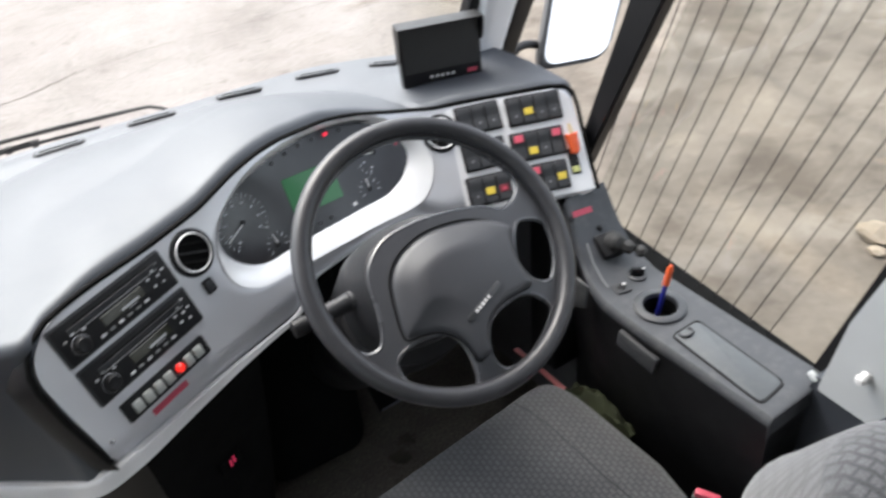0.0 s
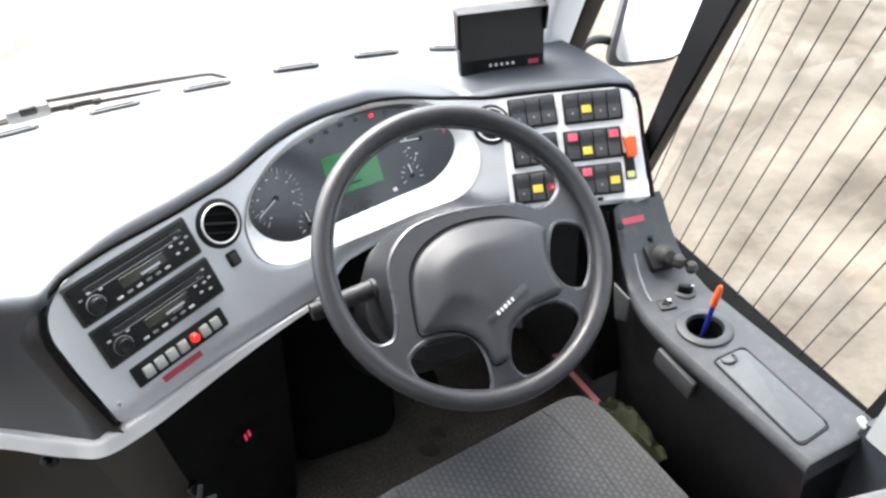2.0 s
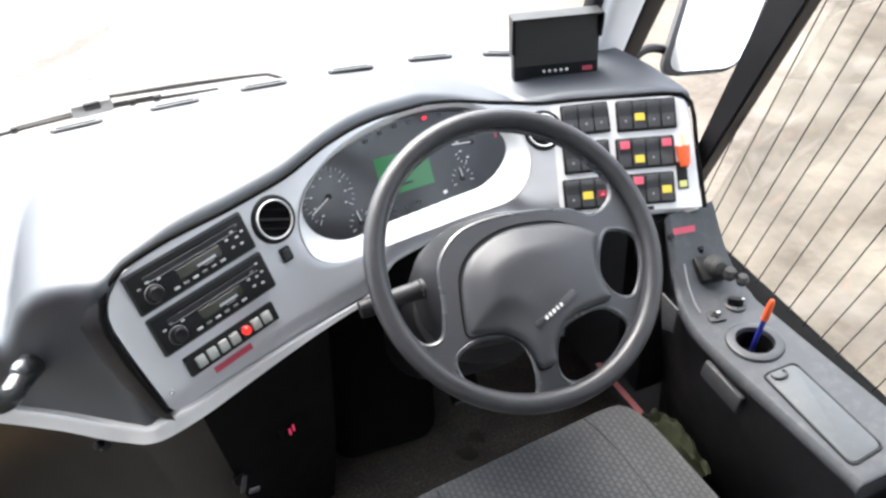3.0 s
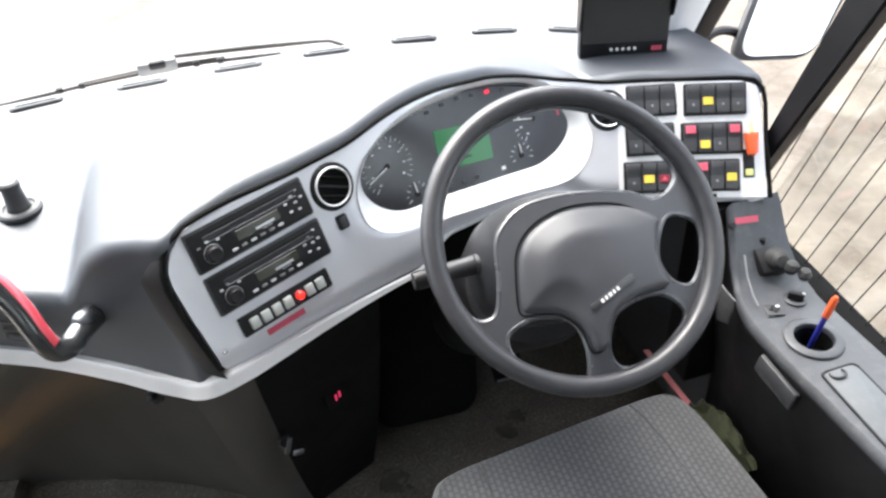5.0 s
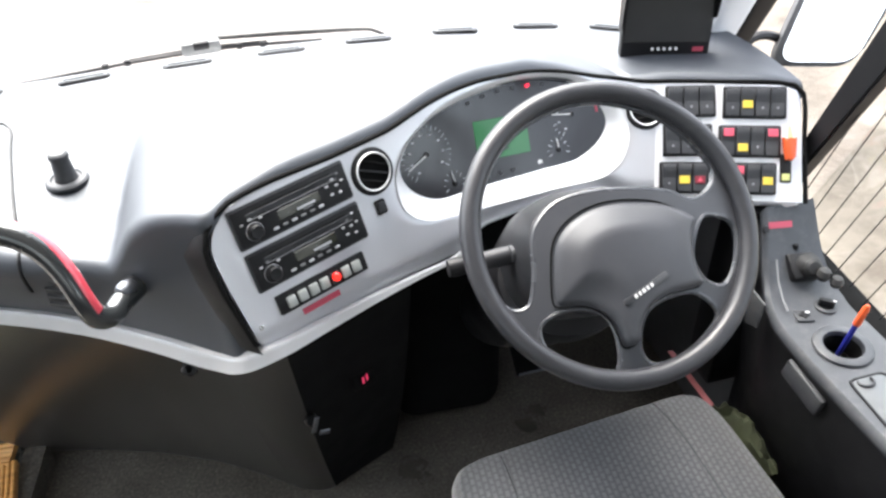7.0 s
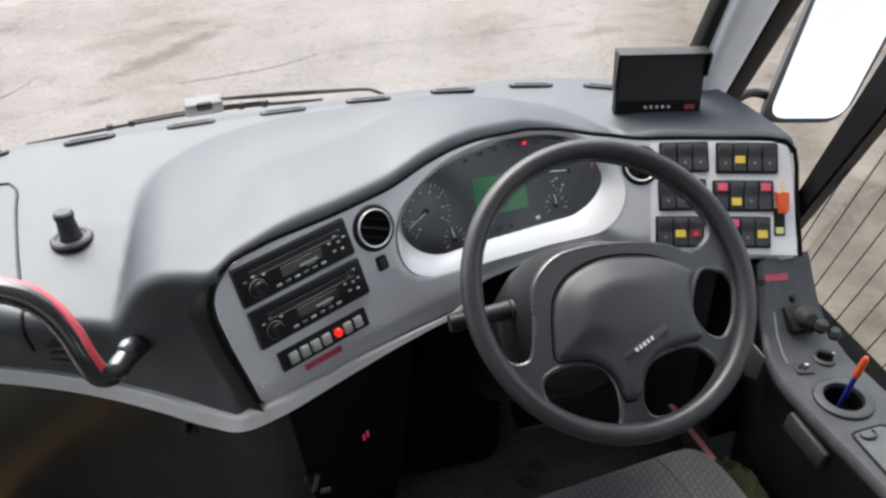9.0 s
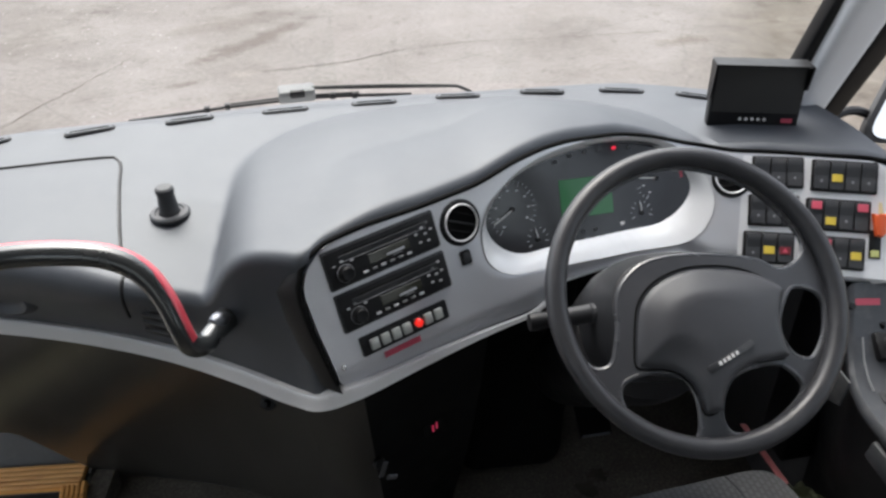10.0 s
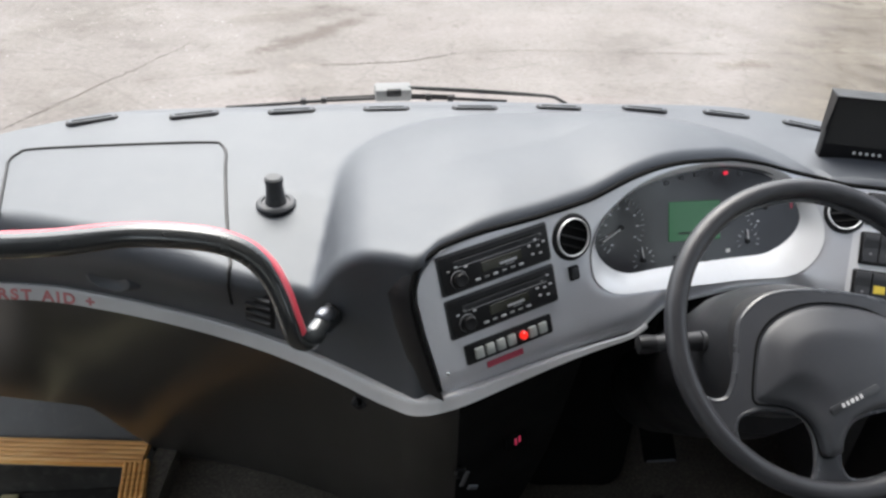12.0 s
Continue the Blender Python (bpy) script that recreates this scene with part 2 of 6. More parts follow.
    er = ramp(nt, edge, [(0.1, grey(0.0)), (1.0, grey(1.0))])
    # Brown earth, toned darker as well to put the dimmer light there into colour.
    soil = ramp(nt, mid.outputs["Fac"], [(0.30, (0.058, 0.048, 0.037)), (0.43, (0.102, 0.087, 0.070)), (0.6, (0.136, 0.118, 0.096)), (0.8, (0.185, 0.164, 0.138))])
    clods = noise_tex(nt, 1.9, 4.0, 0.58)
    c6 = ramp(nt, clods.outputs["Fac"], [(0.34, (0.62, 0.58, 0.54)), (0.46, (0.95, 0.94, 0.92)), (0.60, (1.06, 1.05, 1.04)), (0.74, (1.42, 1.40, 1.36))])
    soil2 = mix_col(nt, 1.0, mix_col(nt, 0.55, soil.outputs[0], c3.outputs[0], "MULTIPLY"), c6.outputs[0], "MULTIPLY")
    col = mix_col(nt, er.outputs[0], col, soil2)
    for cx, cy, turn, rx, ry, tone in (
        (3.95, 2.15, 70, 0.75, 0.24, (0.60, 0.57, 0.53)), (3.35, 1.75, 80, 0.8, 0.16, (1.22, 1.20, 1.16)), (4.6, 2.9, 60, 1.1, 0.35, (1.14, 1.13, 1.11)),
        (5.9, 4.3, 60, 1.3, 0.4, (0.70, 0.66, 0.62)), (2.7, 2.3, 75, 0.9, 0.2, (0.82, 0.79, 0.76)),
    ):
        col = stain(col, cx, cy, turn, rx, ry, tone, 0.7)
    wob = nt.nodes.new("ShaderNodeVectorMath")
    wob.operation = "MULTIPLY_ADD"
    wob.inputs[1].default_value = (0.35, 0.35, 0.0)
    nt.links.new(mid.outputs["Color"], wob.inputs[0])
    nt.links.new(tc.outputs["Object"], wob.inputs[2])
    vo = nt.nodes.new("ShaderNodeTexVoronoi")
    vo.feature = "DISTANCE_TO_EDGE"
    vo.inputs["Scale"].default_value = 0.38
    nt.links.new(wob.outputs[0], vo.inputs["Vector"])
    crack = ramp(nt, vo.outputs["Distance"], [(0.0, grey(0.84)), (0.002, grey(0.90)), (0.005, grey(1.0))])
    col = mix_col(nt, 1.0, col, crack.outputs[0], "MULTIPLY")
    chips = nt.nodes.new("ShaderNodeTexVoronoi")
    chips.inputs["Scale"].default_value = 10.0
    nt.links.new(tc.outputs["Object"], chips.inputs["Vector"])
    cm = ramp(nt, chips.outputs["Distance"], [(0.06, grey(1.0)), (0.11, grey(0.0))])
    where = noise_tex(nt, 0.45, 3.0)
    wm = ramp(nt, where.outputs["Fac"], [(0.38, grey(0.10)), (0.58, grey(1.0))])
    side = ramp(nt, calc("ADD", calc("MULTIPLY", sep.outputs["X"], 0.3), 0.6), [(0.0, grey(1.0)), (0.5, grey(0.0))])
    both = mix_col(nt, 1.0, mix_col(nt, 1.0, cm.outputs[0], wm.outputs[0], "MULTIPLY"), side.outputs[0], "MULTIPLY")
    col = mix_col(nt, both, col, (0.52, 0.51, 0.49))
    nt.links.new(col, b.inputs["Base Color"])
    rr = ramp(nt, damp.outputs["Fac"], [(0.3, grey(0.55)), (0.42, grey(0.92))])
    nt.links.new(rr.outputs[0], b.inputs["Roughness"])
    bump(nt, b, fine.outputs["Fac"], 0.6, 0.02)
    return m


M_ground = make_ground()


def make_floor():
    m, nt, b = nodes_of("worn_vinyl_floor")
    a = noise_tex(nt, 5.0, 6.0, 0.6)
    f = noise_tex(nt, 140.0, 4.0, 0.6)
    c = ramp(nt, a.outputs["Fac"], [(0.3, (0.092, 0.081, 0.067)), (0.55, (0.153, 0.138, 0.116)), (0.75, (0.205, 0.186, 0.158))])
    s = ramp(nt, f.outputs["Fac"], [(0.35, (0.55, 0.55, 0.55)), (0.58, (1, 1, 1)), (0.72, (1.7, 1.7, 1.65))])
    nt.links.new(mix_col(nt, 1.0, c.outputs[0], s.outputs[0], "MULTIPLY"), b.inputs["Base Color"])
    b.inputs["Roughness"].default_value = 0.6
    bump(nt, b, f.outputs["Fac"], 0.4, 0.001)
    return m


M_floor = make_floor()


def make_wood():
    m, nt, b = nodes_of("varnished_pine")
    g = noise_tex(nt, 60.0, 5.0, 0.6, stretch=(0.08, 1.0, 1.0))
    c = ramp(nt, g.outputs["Fac"], [(0.3, (0.54, 0.23, 0.06)), (0.5, (0.82, 0.43, 0.135)), (0.72, (0.90, 0.56, 0.23))])
    nt.links.new(c.outputs[0], b.inputs["Base Color"])
    b.inputs["Roughness"].default_value = 0.35
    bump(nt, b, g.outputs["Fac"], 0.25, 0.0006)
    return m


M_wood = make_wood()


def make_fabric():
    """Grey seat moquette: small raised lozenges in staggered rows with a dark ground."""
    m, nt, b = nodes_of("seat_moquette")
    tc = nt.nodes.new("ShaderNodeTexCoord")
    mp = nt.nodes.new("ShaderNodeMapping")
    mp.inputs["Rotation"].default_value = (0, 0, radians(95))
    br = nt.nodes.new("ShaderNodeTexBrick")
    br.inputs["Scale"].default_value = 1.0
    br.inputs["Brick Width"].default_value, br.inputs["Row Height"].default_value = 0.0150, 0.0105
    br.inputs["Mortar Size"].default_value, br.inputs["Mortar Smooth"].default_value = 0.0036, 1.0
    br.inputs["Color1"].default_value, br.inputs["Color2"].default_value = (0.106, 0.110, 0.118, 1), (0.090, 0.094, 0.101, 1)
    br.inputs["Mortar"].default_value = (0.048, 0.050, 0.055, 1)
    nt.links.new(tc.outputs["Object"], mp.inputs[0])
    nt.links.new(mp.outputs[0], br.inputs["Vector"])
    f = noise_tex(nt, 420.0, 3.0, 0.6)
    s = ramp(nt, f.outputs["Fac"], [(0.3, (0.65, 0.65, 0.66)), (0.65, (1.15, 1.15, 1.15))])
    w = noise_tex(nt, 7.0, 4.0)
    ws = ramp(nt, w.outputs["Fac"], [(0.3, (0.82, 0.82, 0.82)), (0.7, (1.12, 1.11, 1.1))])
    col = mix_col(nt, 1.0, mix_col(nt, 1.0, br.outputs["Color"], s.outputs[0], "MULTIPLY"), ws.outputs[0], "MULTIPLY")
    nt.links.new(col, b.inputs["Base Color"])
    b.inputs["Roughness"].default_value = 0.95
    b.inputs["Sheen Weight"].default_value = 0.5
    bump(nt, b, f.outputs["Fac"], 0.5, 0.0008)
    return m


M_fabric = make_fabric()

# ---- building helpers ----
WORLD = {}


def thing(name, label, category, m=None, group="", kind=""):
    ob = new(name)
    ob.empty_display_size = 0.05
    ob.matrix_world = m or Matrix()
    WORLD[ob.name] = m.copy() if m else Matrix()
    return tagged(ob, label, category, group, kind)


def part(name, bm, material, parent=None, label="", world=False, sharp=35, flat=False):
    """One mesh object under a thing or part; the bmesh is in the thing's own axes, or in the world's."""
    me = bpy.data.meshes.new(name)
    pm = WORLD.get(parent.name, Matrix()) if parent else Matrix()
    if world:
        bm.transform(pm.inverted())
    bmesh.ops.recalc_face_normals(bm, faces=bm.faces)
    bm.to_mesh(me)
    bm.free()
    if not flat:
        me.shade_smooth()
        me.set_sharp_from_angle(angle=radians(sharp))
    me.materials.append(material)
    ob = new(name, me)
    WORLD[ob.name] = pm.copy()
    if parent:
        ob.parent = parent
    if label:
        tagged(ob, label)
    return ob


def setting(name, bm, material, label, category="structure", **kw):
    return tagged(part(name, bm, material, None, label, **kw), "", category, "", "structure")


def box(bm, sx, sy, sz, m=None, bev=0.0, seg=2):
    """A box of those sizes, centred, with rounded edges."""
    r = bmesh.ops.create_cube(bm, size=1.0, matrix=Matrix.Diagonal((sx, sy, sz, 1)))
    vs = r["verts"]
    if bev:
        es = list({e for v in vs for e in v.link_edges})
        g = bmesh.ops.bevel(bm, geom=es, offset=bev, segments=seg, affect="EDGES", profile=0.5)
        vs = list({v for f in g["faces"] for v in f.verts} | {v for v in vs if v.is_valid})
    if m:
        bmesh.ops.transform(bm, matrix=m, verts=vs)
    return bm


def bbox(sx, sy, sz, m=None, bev=0.0, seg=2):
    return box(bmesh.new(), sx, sy, sz, m, bev, seg)


def lathe(profile, n=40, m=None, bm=None):
    """A turned body about z from (radius, height) pairs."""
    bm = bm or bmesh.new()
    m = m or Matrix()
    rings = []
    for r, z in profile:
        if r < 1e-6:
            rings.append([bm.verts.new(m @ Vector((0, 0, z)))])
        else:
            rings.append([bm.verts.new(m @ Vector((r * math.cos(2 * math.pi * i / n), r * math.sin(2 * math.pi * i / n), z))) for i in range(n)])
    for a, b in zip(rings, rings[1:]):
        for i in range(n):
            j = (i + 1) % n
            if len(a) == 1 and len(b) > 1:
                bm.faces.new((a[0], b[i], b[j]))
            elif len(b) == 1 and len(a) > 1:
                bm.faces.new((a[i], a[j], b[0]))
            elif len(a) > 1:
                bm.faces.new((a[i], a[j], b[j], b[i]))
    return bm


def smooth_line(points, per=8, closed=False):
    """Catmull-Rom through the points."""
    p = [Vector(q) for q in points]
    n = len(p)
    out = []
    for i in range(n if closed else n - 1):
        a, b, c, d = (p[(i + k) % n] if closed else p[min(max(i + k, 0), n - 1)] for k in (-1, 0, 1, 2))
        for s in range(per):
            t = s / per
            out.append(0.5 * (2 * b + (c - a) * t + (2 * a - 5 * b + 4 * c - d) * t * t + (3 * b - a - 3 * c + d) * t ** 3))
    if not closed:
        out.append(p[-1])
    return out


def tube(points, radius, n=12, closed=False, bm=None, up=(0, 0, 1), caps=True):
    """A round or, with a function of (i, share), shaped sweep along points."""
    bm = bm or bmesh.new()
    P = [Vector(q) for q in points]
    rings = []
    N = len(P)
    side0 = None
    for i, p in enumerate(P):
        a = P[(i - 1) % N] if closed or i else P[i]
        b = P[(i + 1) % N] if closed or i < N - 1 else P[i]
        t = (b - a).normalized()
        ref = side0 if side0 else t.cross(Vector(up))
        if ref.length < 1e-4:
            ref = t.cross(Vector((1, 0, 0)))
        s = (ref - t * ref.dot(t)).normalized()
        side0 = s
        u = s.cross(t)
        if callable(radius):
            ring = [p + s * x + u * y for x, y in radius(i / (N - 1))]
        else:
            ring = [p + (s * math.cos(2 * math.pi * k / n) + u * math.sin(2 * math.pi * k / n)) * radius for k in range(n)]
        rings.append([bm.verts.new(v) for v in ring])
    m = len(rings[0])
    for i in range(N if closed else N - 1):
        a, b = rings[i], rings[(i + 1) % N]
        for k in range(m):
            bm.faces.new((a[k], a[(k + 1) % m], b[(k + 1) % m], b[k]))
    if caps and not closed:
        bm.faces.new(rings[0])
        bm.faces.new(rings[-1])
    return bm


def sheet(rows, bm=None, closed=False):
    """A skin over a table of points."""
    bm = bm or bmesh.new()
    vs = [[bm.verts.new(p) for p in row] for row in rows]
    for a, b in zip(vs, vs[1:]):
        k = len(a)
        for i in range(k if closed else k - 1):
            j = (i + 1) % k
            bm.faces.new((a[i], a[j], b[j], b[i]))
    return bm


def prism(outline, z0, z1, m=None, bev=0.0, bm=None, seg=2):
    """A flat outline of (x, y) drawn out from z0 to z1, edges rounded."""
    own = bmesh.new()
    lo = [own.verts.new((x, y, z0)) for x, y in outline]
    hi = [own.verts.new((x, y, z1)) for x, y in outline]
    own.faces.new(lo[::-1])
    top = own.faces.new(hi)
    n = len(lo)
    for i in range(n):
        own.faces.new((lo[i], lo[(i + 1) % n], hi[(i + 1) % n], hi[i]))
    if bev:
        bmesh.ops.bevel(own, geom=list(top.edges), offset=bev, segments=seg, affect="EDGES", profile=0.5)
    if m:
        own.transform(m)
    if bm is None:
        return own
    me = bpy.data.meshes.new("scratch")
    own.to_mesh(me)
    own.free()
    bm.from_mesh(me)
    bpy.data.meshes.remove(me)
    return bm


def round_rect(w, h, r, n=5):
    out = []
    for cx, cy, a0 in ((w / 2 - r, h / 2 - r, 0), (-w / 2 + r, h / 2 - r, 90), (-w / 2 + r, -h / 2 + r, 180), (w / 2 - r, -h / 2 + r, 270)):
        for k in range(n + 1):
            a = radians(a0 + 90 * k / n)
            out.append((cx + r * math.cos(a), cy + r * math.sin(a)))
    return out


def rounded(poly, r, n=6):
    """A convex outline with its corners rounded."""
    out = []
    for i, p in enumerate(poly):
        p = Vector(p)
        a, b = (Vector(poly[i - 1]) - p).normalized(), (Vector(poly[(i + 1) % len(poly)]) - p).normalized()
        for k in range(n + 1):
            t = k / n
            q = p + a * r * (1 - t) ** 2 + b * r * t ** 2
            out.append((q.x, q.y))
    return out


def at(x, y, z=0.0, rz=0.0):
    return pose(x, y, z, 0, 0, rz)


def sst(a, b, x):
    t = min(1.0, max(0.0, (x - a) / (b - a)))
    return t * t * (3 - 2 * t)


# ---- the dashboard's instrument face: one leaning, wrapped surface ----
FX = [-0.1, 0.03, 0.25, 0.45, 0.6, 0.72, 0.85, 1.03, 1.1]
FY = [0.757, 0.817, 0.915, 1.0, 1.05, 1.06, 1.03, 0.958, 0.92]
KX, KS = [-0.1, 0.25, 0.6, 0.85, 1.1], [0.44, 0.46, 0.6, 0.85, 0.85]


def face_y(x, z):
    d = np.linspace(-0.045, 0.045, 9)
    return float(np.mean(np.interp(x + d, FX, FY)) + np.mean(np.interp(x + d, KX, KS)) * (z - 0.95))


def face_m(x, z, off=0.0, roll=0.0):
    """Axes on that surface: x along it, y up it, z out of it towards the driver."""
    a = (face_y(x + 0.01, z) - face_y(x - 0.01, z)) / 0.02
    k = (face_y(x, z + 0.01) - face_y(x, z - 0.01)) / 0.02
    u = Vector((1, a, 0)).normalized()
    n = Vector((a, -1, k)).normalized()
    w = n.cross(u)
    p = Vector((x, face_y(x, z), z)) + n * off
    return Matrix(((u.x, w.x, n.x, p.x), (u.y, w.y, n.y, p.y), (u.z, w.z, n.z, p.z), (0, 0, 0, 1))) @ pose(0, 0, 0, 0, 0, roll)


def face_p(x, z, off=0.0):
    return face_m(x, z, off).translation


LIP_X = [-0.95, -0.45, -0.32, -0.20, -0.155, -0.134, -0.112, -0.090, -0.062, 0.0, 0.03, 0.10, 0.19, 0.287, 0.36, 0.41, 0.46, 0.56, 0.62, 0.69, 0.775, 0.89, 1.0, 1.035, 1.08]
LIP_Z = [0.936, 0.931, 0.918, 0.898, 0.893, 0.898, 0.948, 0.974, 0.991, 1.001, 1.004, 1.010, 1.008, 1.011, 1.025, 1.029, 1.028, 1.017, 1.004, 0.985, 0.970, 0.968, 0.970, 0.964, 0.958]


def lip_z(x):
    d = np.linspace(-0.015, 0.015, 7)
    return float(np.mean(np.interp(x + d, LIP_X, LIP_Z)))


STRIP_X = [-0.95, -0.70, -0.60, -0.50, -0.40, -0.296, -0.20, -0.107, -0.021, 0.02, 0.06]
STRIP_Y = [1.15, 1.105, 1.092, 1.062, 1.027, 0.983, 0.932, 0.869, 0.800, 0.768, 0.750]


def strip_y(x):
    d = np.linspace(-0.03, 0.03, 7)
    return float(np.mean(np.interp(x + d, STRIP_X, STRIP_Y)))


def screen_y(x):
    """Plan line of the windscreen's foot."""
    return 1.492 - 0.20 * (x - 0.08) ** 2 - 0.12 * (x - 0.08) ** 4


DASH_Z = 0.964


def front_y(x, z):
    w = sst(-0.01, 0.05, x)
    lean = 0.035 * sst(-0.13, 0.0, x) * min(1.0, max(0.0, (z - 0.765) / 0.2)) - 0.05 * sst(-0.10, -0.32, x) * sst(0.765, 0.9, z)
    return (1 - w) * (strip_y(x) + lean) + w * (face_y(max(x, -0.05), z) + 0.012)


def bulge(d):
    """Share of the instrument hood's full height, by the distance in from its foot."""
    return 1 - (1 - min(1.0, max(0.0, d) / 0.40)) ** 2


def top_z(x, y):
    """Height of the dashboard's upper side: a level shelf and the hood that swells from it behind the instruments."""
    lz = lip_z(x)
    y0 = front_y(x, 0.9)
    base = 0.966 - 0.075 * min(0.5, max(0.0, 1.40 - y)) * (1 - sst(0.55, 0.75, x))
    base -= float(np.interp(x, [-0.45, -0.32, -0.20, -0.10, 0.05], [0.0, 0.012, 0.032, 0.036, 0.0])) * min(1.0, max(0.0, 1 - (y - y0) / 0.22))
    h = max(0.0, lz - base)
    ex = abs(x - 0.305) / 0.448
    ey = max(0.0, (y - 0.9) / 0.485)
    if ex < 1:
        f = min(1.0, bulge(1 - (ex ** 3 + ey ** 3) ** (1 / 3)) / max(0.03, bulge(1 - ex)))
        z = base + h * f + 0.012 * sst(0.02, 0.16, x) * (1 - sst(0.60, 0.74, x)) * math.sin(math.pi * min(1.0, max(0.0, (y - y0) / 0.26)))
    else:
        z = base + h * (1 - sst(0.35, 1.0, (y - y0) / 0.12))
    return z + 0.008 * sst(0.74, 0.84, x) * math.sin(math.pi * min(1.0, max(0.0, (y - 0.95) / 0.3))) - 0.024 * sst(1.40, 1.50, y)


def ribbon(points, prof):
    """A band swept along a level-ish line: prof(share) gives (outward, upward) pairs."""
    P = [Vector(q) for q in points]
    rows = []
    for i, p in enumerate(P):
        t = (P[min(i + 1, len(P) - 1)] - P[max(i - 1, 0)])
        s = Vector((t.y, -t.x, 0)).normalized()
        rows.append([p + s * x + Vector((0, 0, y)) for x, y in prof(i / (len(P) - 1))])
    bm = sheet(rows, closed=True)
    bm.verts.ensure_lookup_table()
    k = len(rows[0])
    bm.faces.new([bm.verts[i] for i in range(k)])
    bm.faces.new([bm.verts[len(bm.verts) - k + i] for i in range(k)])
    return bm

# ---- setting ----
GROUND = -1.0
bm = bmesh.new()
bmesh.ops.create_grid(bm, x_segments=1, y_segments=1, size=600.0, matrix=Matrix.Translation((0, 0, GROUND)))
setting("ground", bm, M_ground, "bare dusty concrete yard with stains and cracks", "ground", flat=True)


def ground_crack(points, width, seed):
    """A jagged open crack: a thin dark sliver of uneven width lying on the slab."""
    rnd = random.Random(seed)
    line = smooth_line([(x, y, 0) for x, y in points], 14)
    left, right = [], []
    for i, q in enumerate(line):
        t = (line[min(i + 1, len(line) - 1)] - line[max(i - 1, 0)]).normalized()
        side = Vector((-t.y, t.x, 0))
        c = q + side * rnd.uniform(-0.022, 0.022)
        w = width * rnd.uniform(0.15, 1.0) * min(1.0, 6 * min(i + 0.5, len(line) - i - 0.5) / len(line))
        left.append((c.x + side.x * w, c.y + side.y * w, GROUND + 0.004))
        right.append((c.x - side.x * w, c.y - side.y * w, GROUND + 0.004))
    return setting("ground_crack", sheet([left, right]), M_soilcrack, "narrow dark crack in the concrete yard", "crack", flat=True)


ground_crack([(-0.62, 7.04), (-0.2, 7.05), (0.26, 7.11), (0.5, 7.17), (0.8, 7.32), (0.97, 7.36)], 0.011, 1)
ground_crack([(0.97, 7.36), (1.3, 7.40), (1.7, 7.43), (2.46, 7.36), (3.96, 7.33), (5.4, 7.33)], 0.005, 2)
ground_crack([(-2.9, 5.5), (-2.68, 5.91), (-2.33, 6.57), (-1.91, 7.36), (-1.7, 7.8)], 0.007, 3)
ground_crack([(-2.33, 6.57), (-1.6, 6.75), (-1.1, 6.85)], 0.004, 4)


def rubble(x, y, size, seed):
    """A broken lump with flat faces, half sunk in the soil."""
    rnd = random.Random(seed)
    bm = bmesh.new()
    bmesh.ops.create_icosphere(bm, subdivisions=2, radius=size)
    for v in bm.verts:
        v.co *= rnd.uniform(0.72, 1.1)
        v.co.z *= 0.45
    bm.transform(pose(x, y, GROUND + size * 0.18, rnd.uniform(-12, 12), rnd.uniform(-12, 12), rnd.uniform(0, 360)))
    return tagged(part("rubble_stone", bm, M_rubble, None, "pale broken stone half sunk in the earth", flat=True), category="stone", group="stones in the yard")


for k, (x, y, size) in enumerate(((3.80, 1.50, 0.12), (3.98, 1.44, 0.09), (3.66, 1.42, 0.06))):
    rubble(x, y, size, k)
setting("floor", bbox(1.66, 8.6, 0.06, at(0.245, -2.72, -0.03)), M_floor, "worn grey vinyl bus floor with dirty marks", "floor", flat=True)
setting("floor_aisle", bbox(0.70, 7.5, 0.06, at(-0.935, -3.27, -0.03)), M_floor, "worn grey vinyl bus floor", "floor", flat=True)
# Near-black bulkhead: the footwell's shade is put into its colour.
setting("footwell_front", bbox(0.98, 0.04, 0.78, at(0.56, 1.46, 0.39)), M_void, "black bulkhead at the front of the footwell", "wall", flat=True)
setting("stairwell", bbox(0.30, 1.3, 0.05, at(-1.20, 1.0, -0.47)), M_carpet, "dark lower entrance step", "step", flat=True)
setting("stairwell_step", bbox(0.42, 1.0, 0.30, at(-0.845, 0.95, -0.32), 0.01), M_carpet, "dark rubber-covered entrance step", "step")
setting("step_nosing", bbox(0.045, 0.98, 0.012, at(-1.045, 0.945, -0.165), 0.004), M_yellowtape, "worn yellow step edge", "step")
setting("stairwell_front", bbox(0.70, 0.04, 0.66, at(-0.985, 1.47, -0.27)), M_carpet, "dark riser below the dashboard", "step", flat=True)
setting("stairwell_side", bbox(0.03, 1.1, 0.20, at(-0.602, 0.94, -0.10)), M_carpet, "dark side of the entrance step", "step", flat=True)
# Unseen shell of the cabin, added to enclose it and shape the light.
setting("header", bbox(2.1, 0.03, 0.12, pose(0.04, 0.945, 2.38, -22, 0, 0)), M_wallin, "grey panel above the windscreen", "wall", flat=True)
setting("ceiling", bbox(2.45, 7.92, 0.05, at(-0.10, -3.03, 2.455)), M_ceil, "pale grey cloth-covered bus ceiling", "ceiling", flat=True)
setting("wall_rear", bbox(2.45, 0.05, 2.46, at(-0.10, -7.0, 1.20)), M_wallin, "plain grey rear partition", "wall", flat=True)


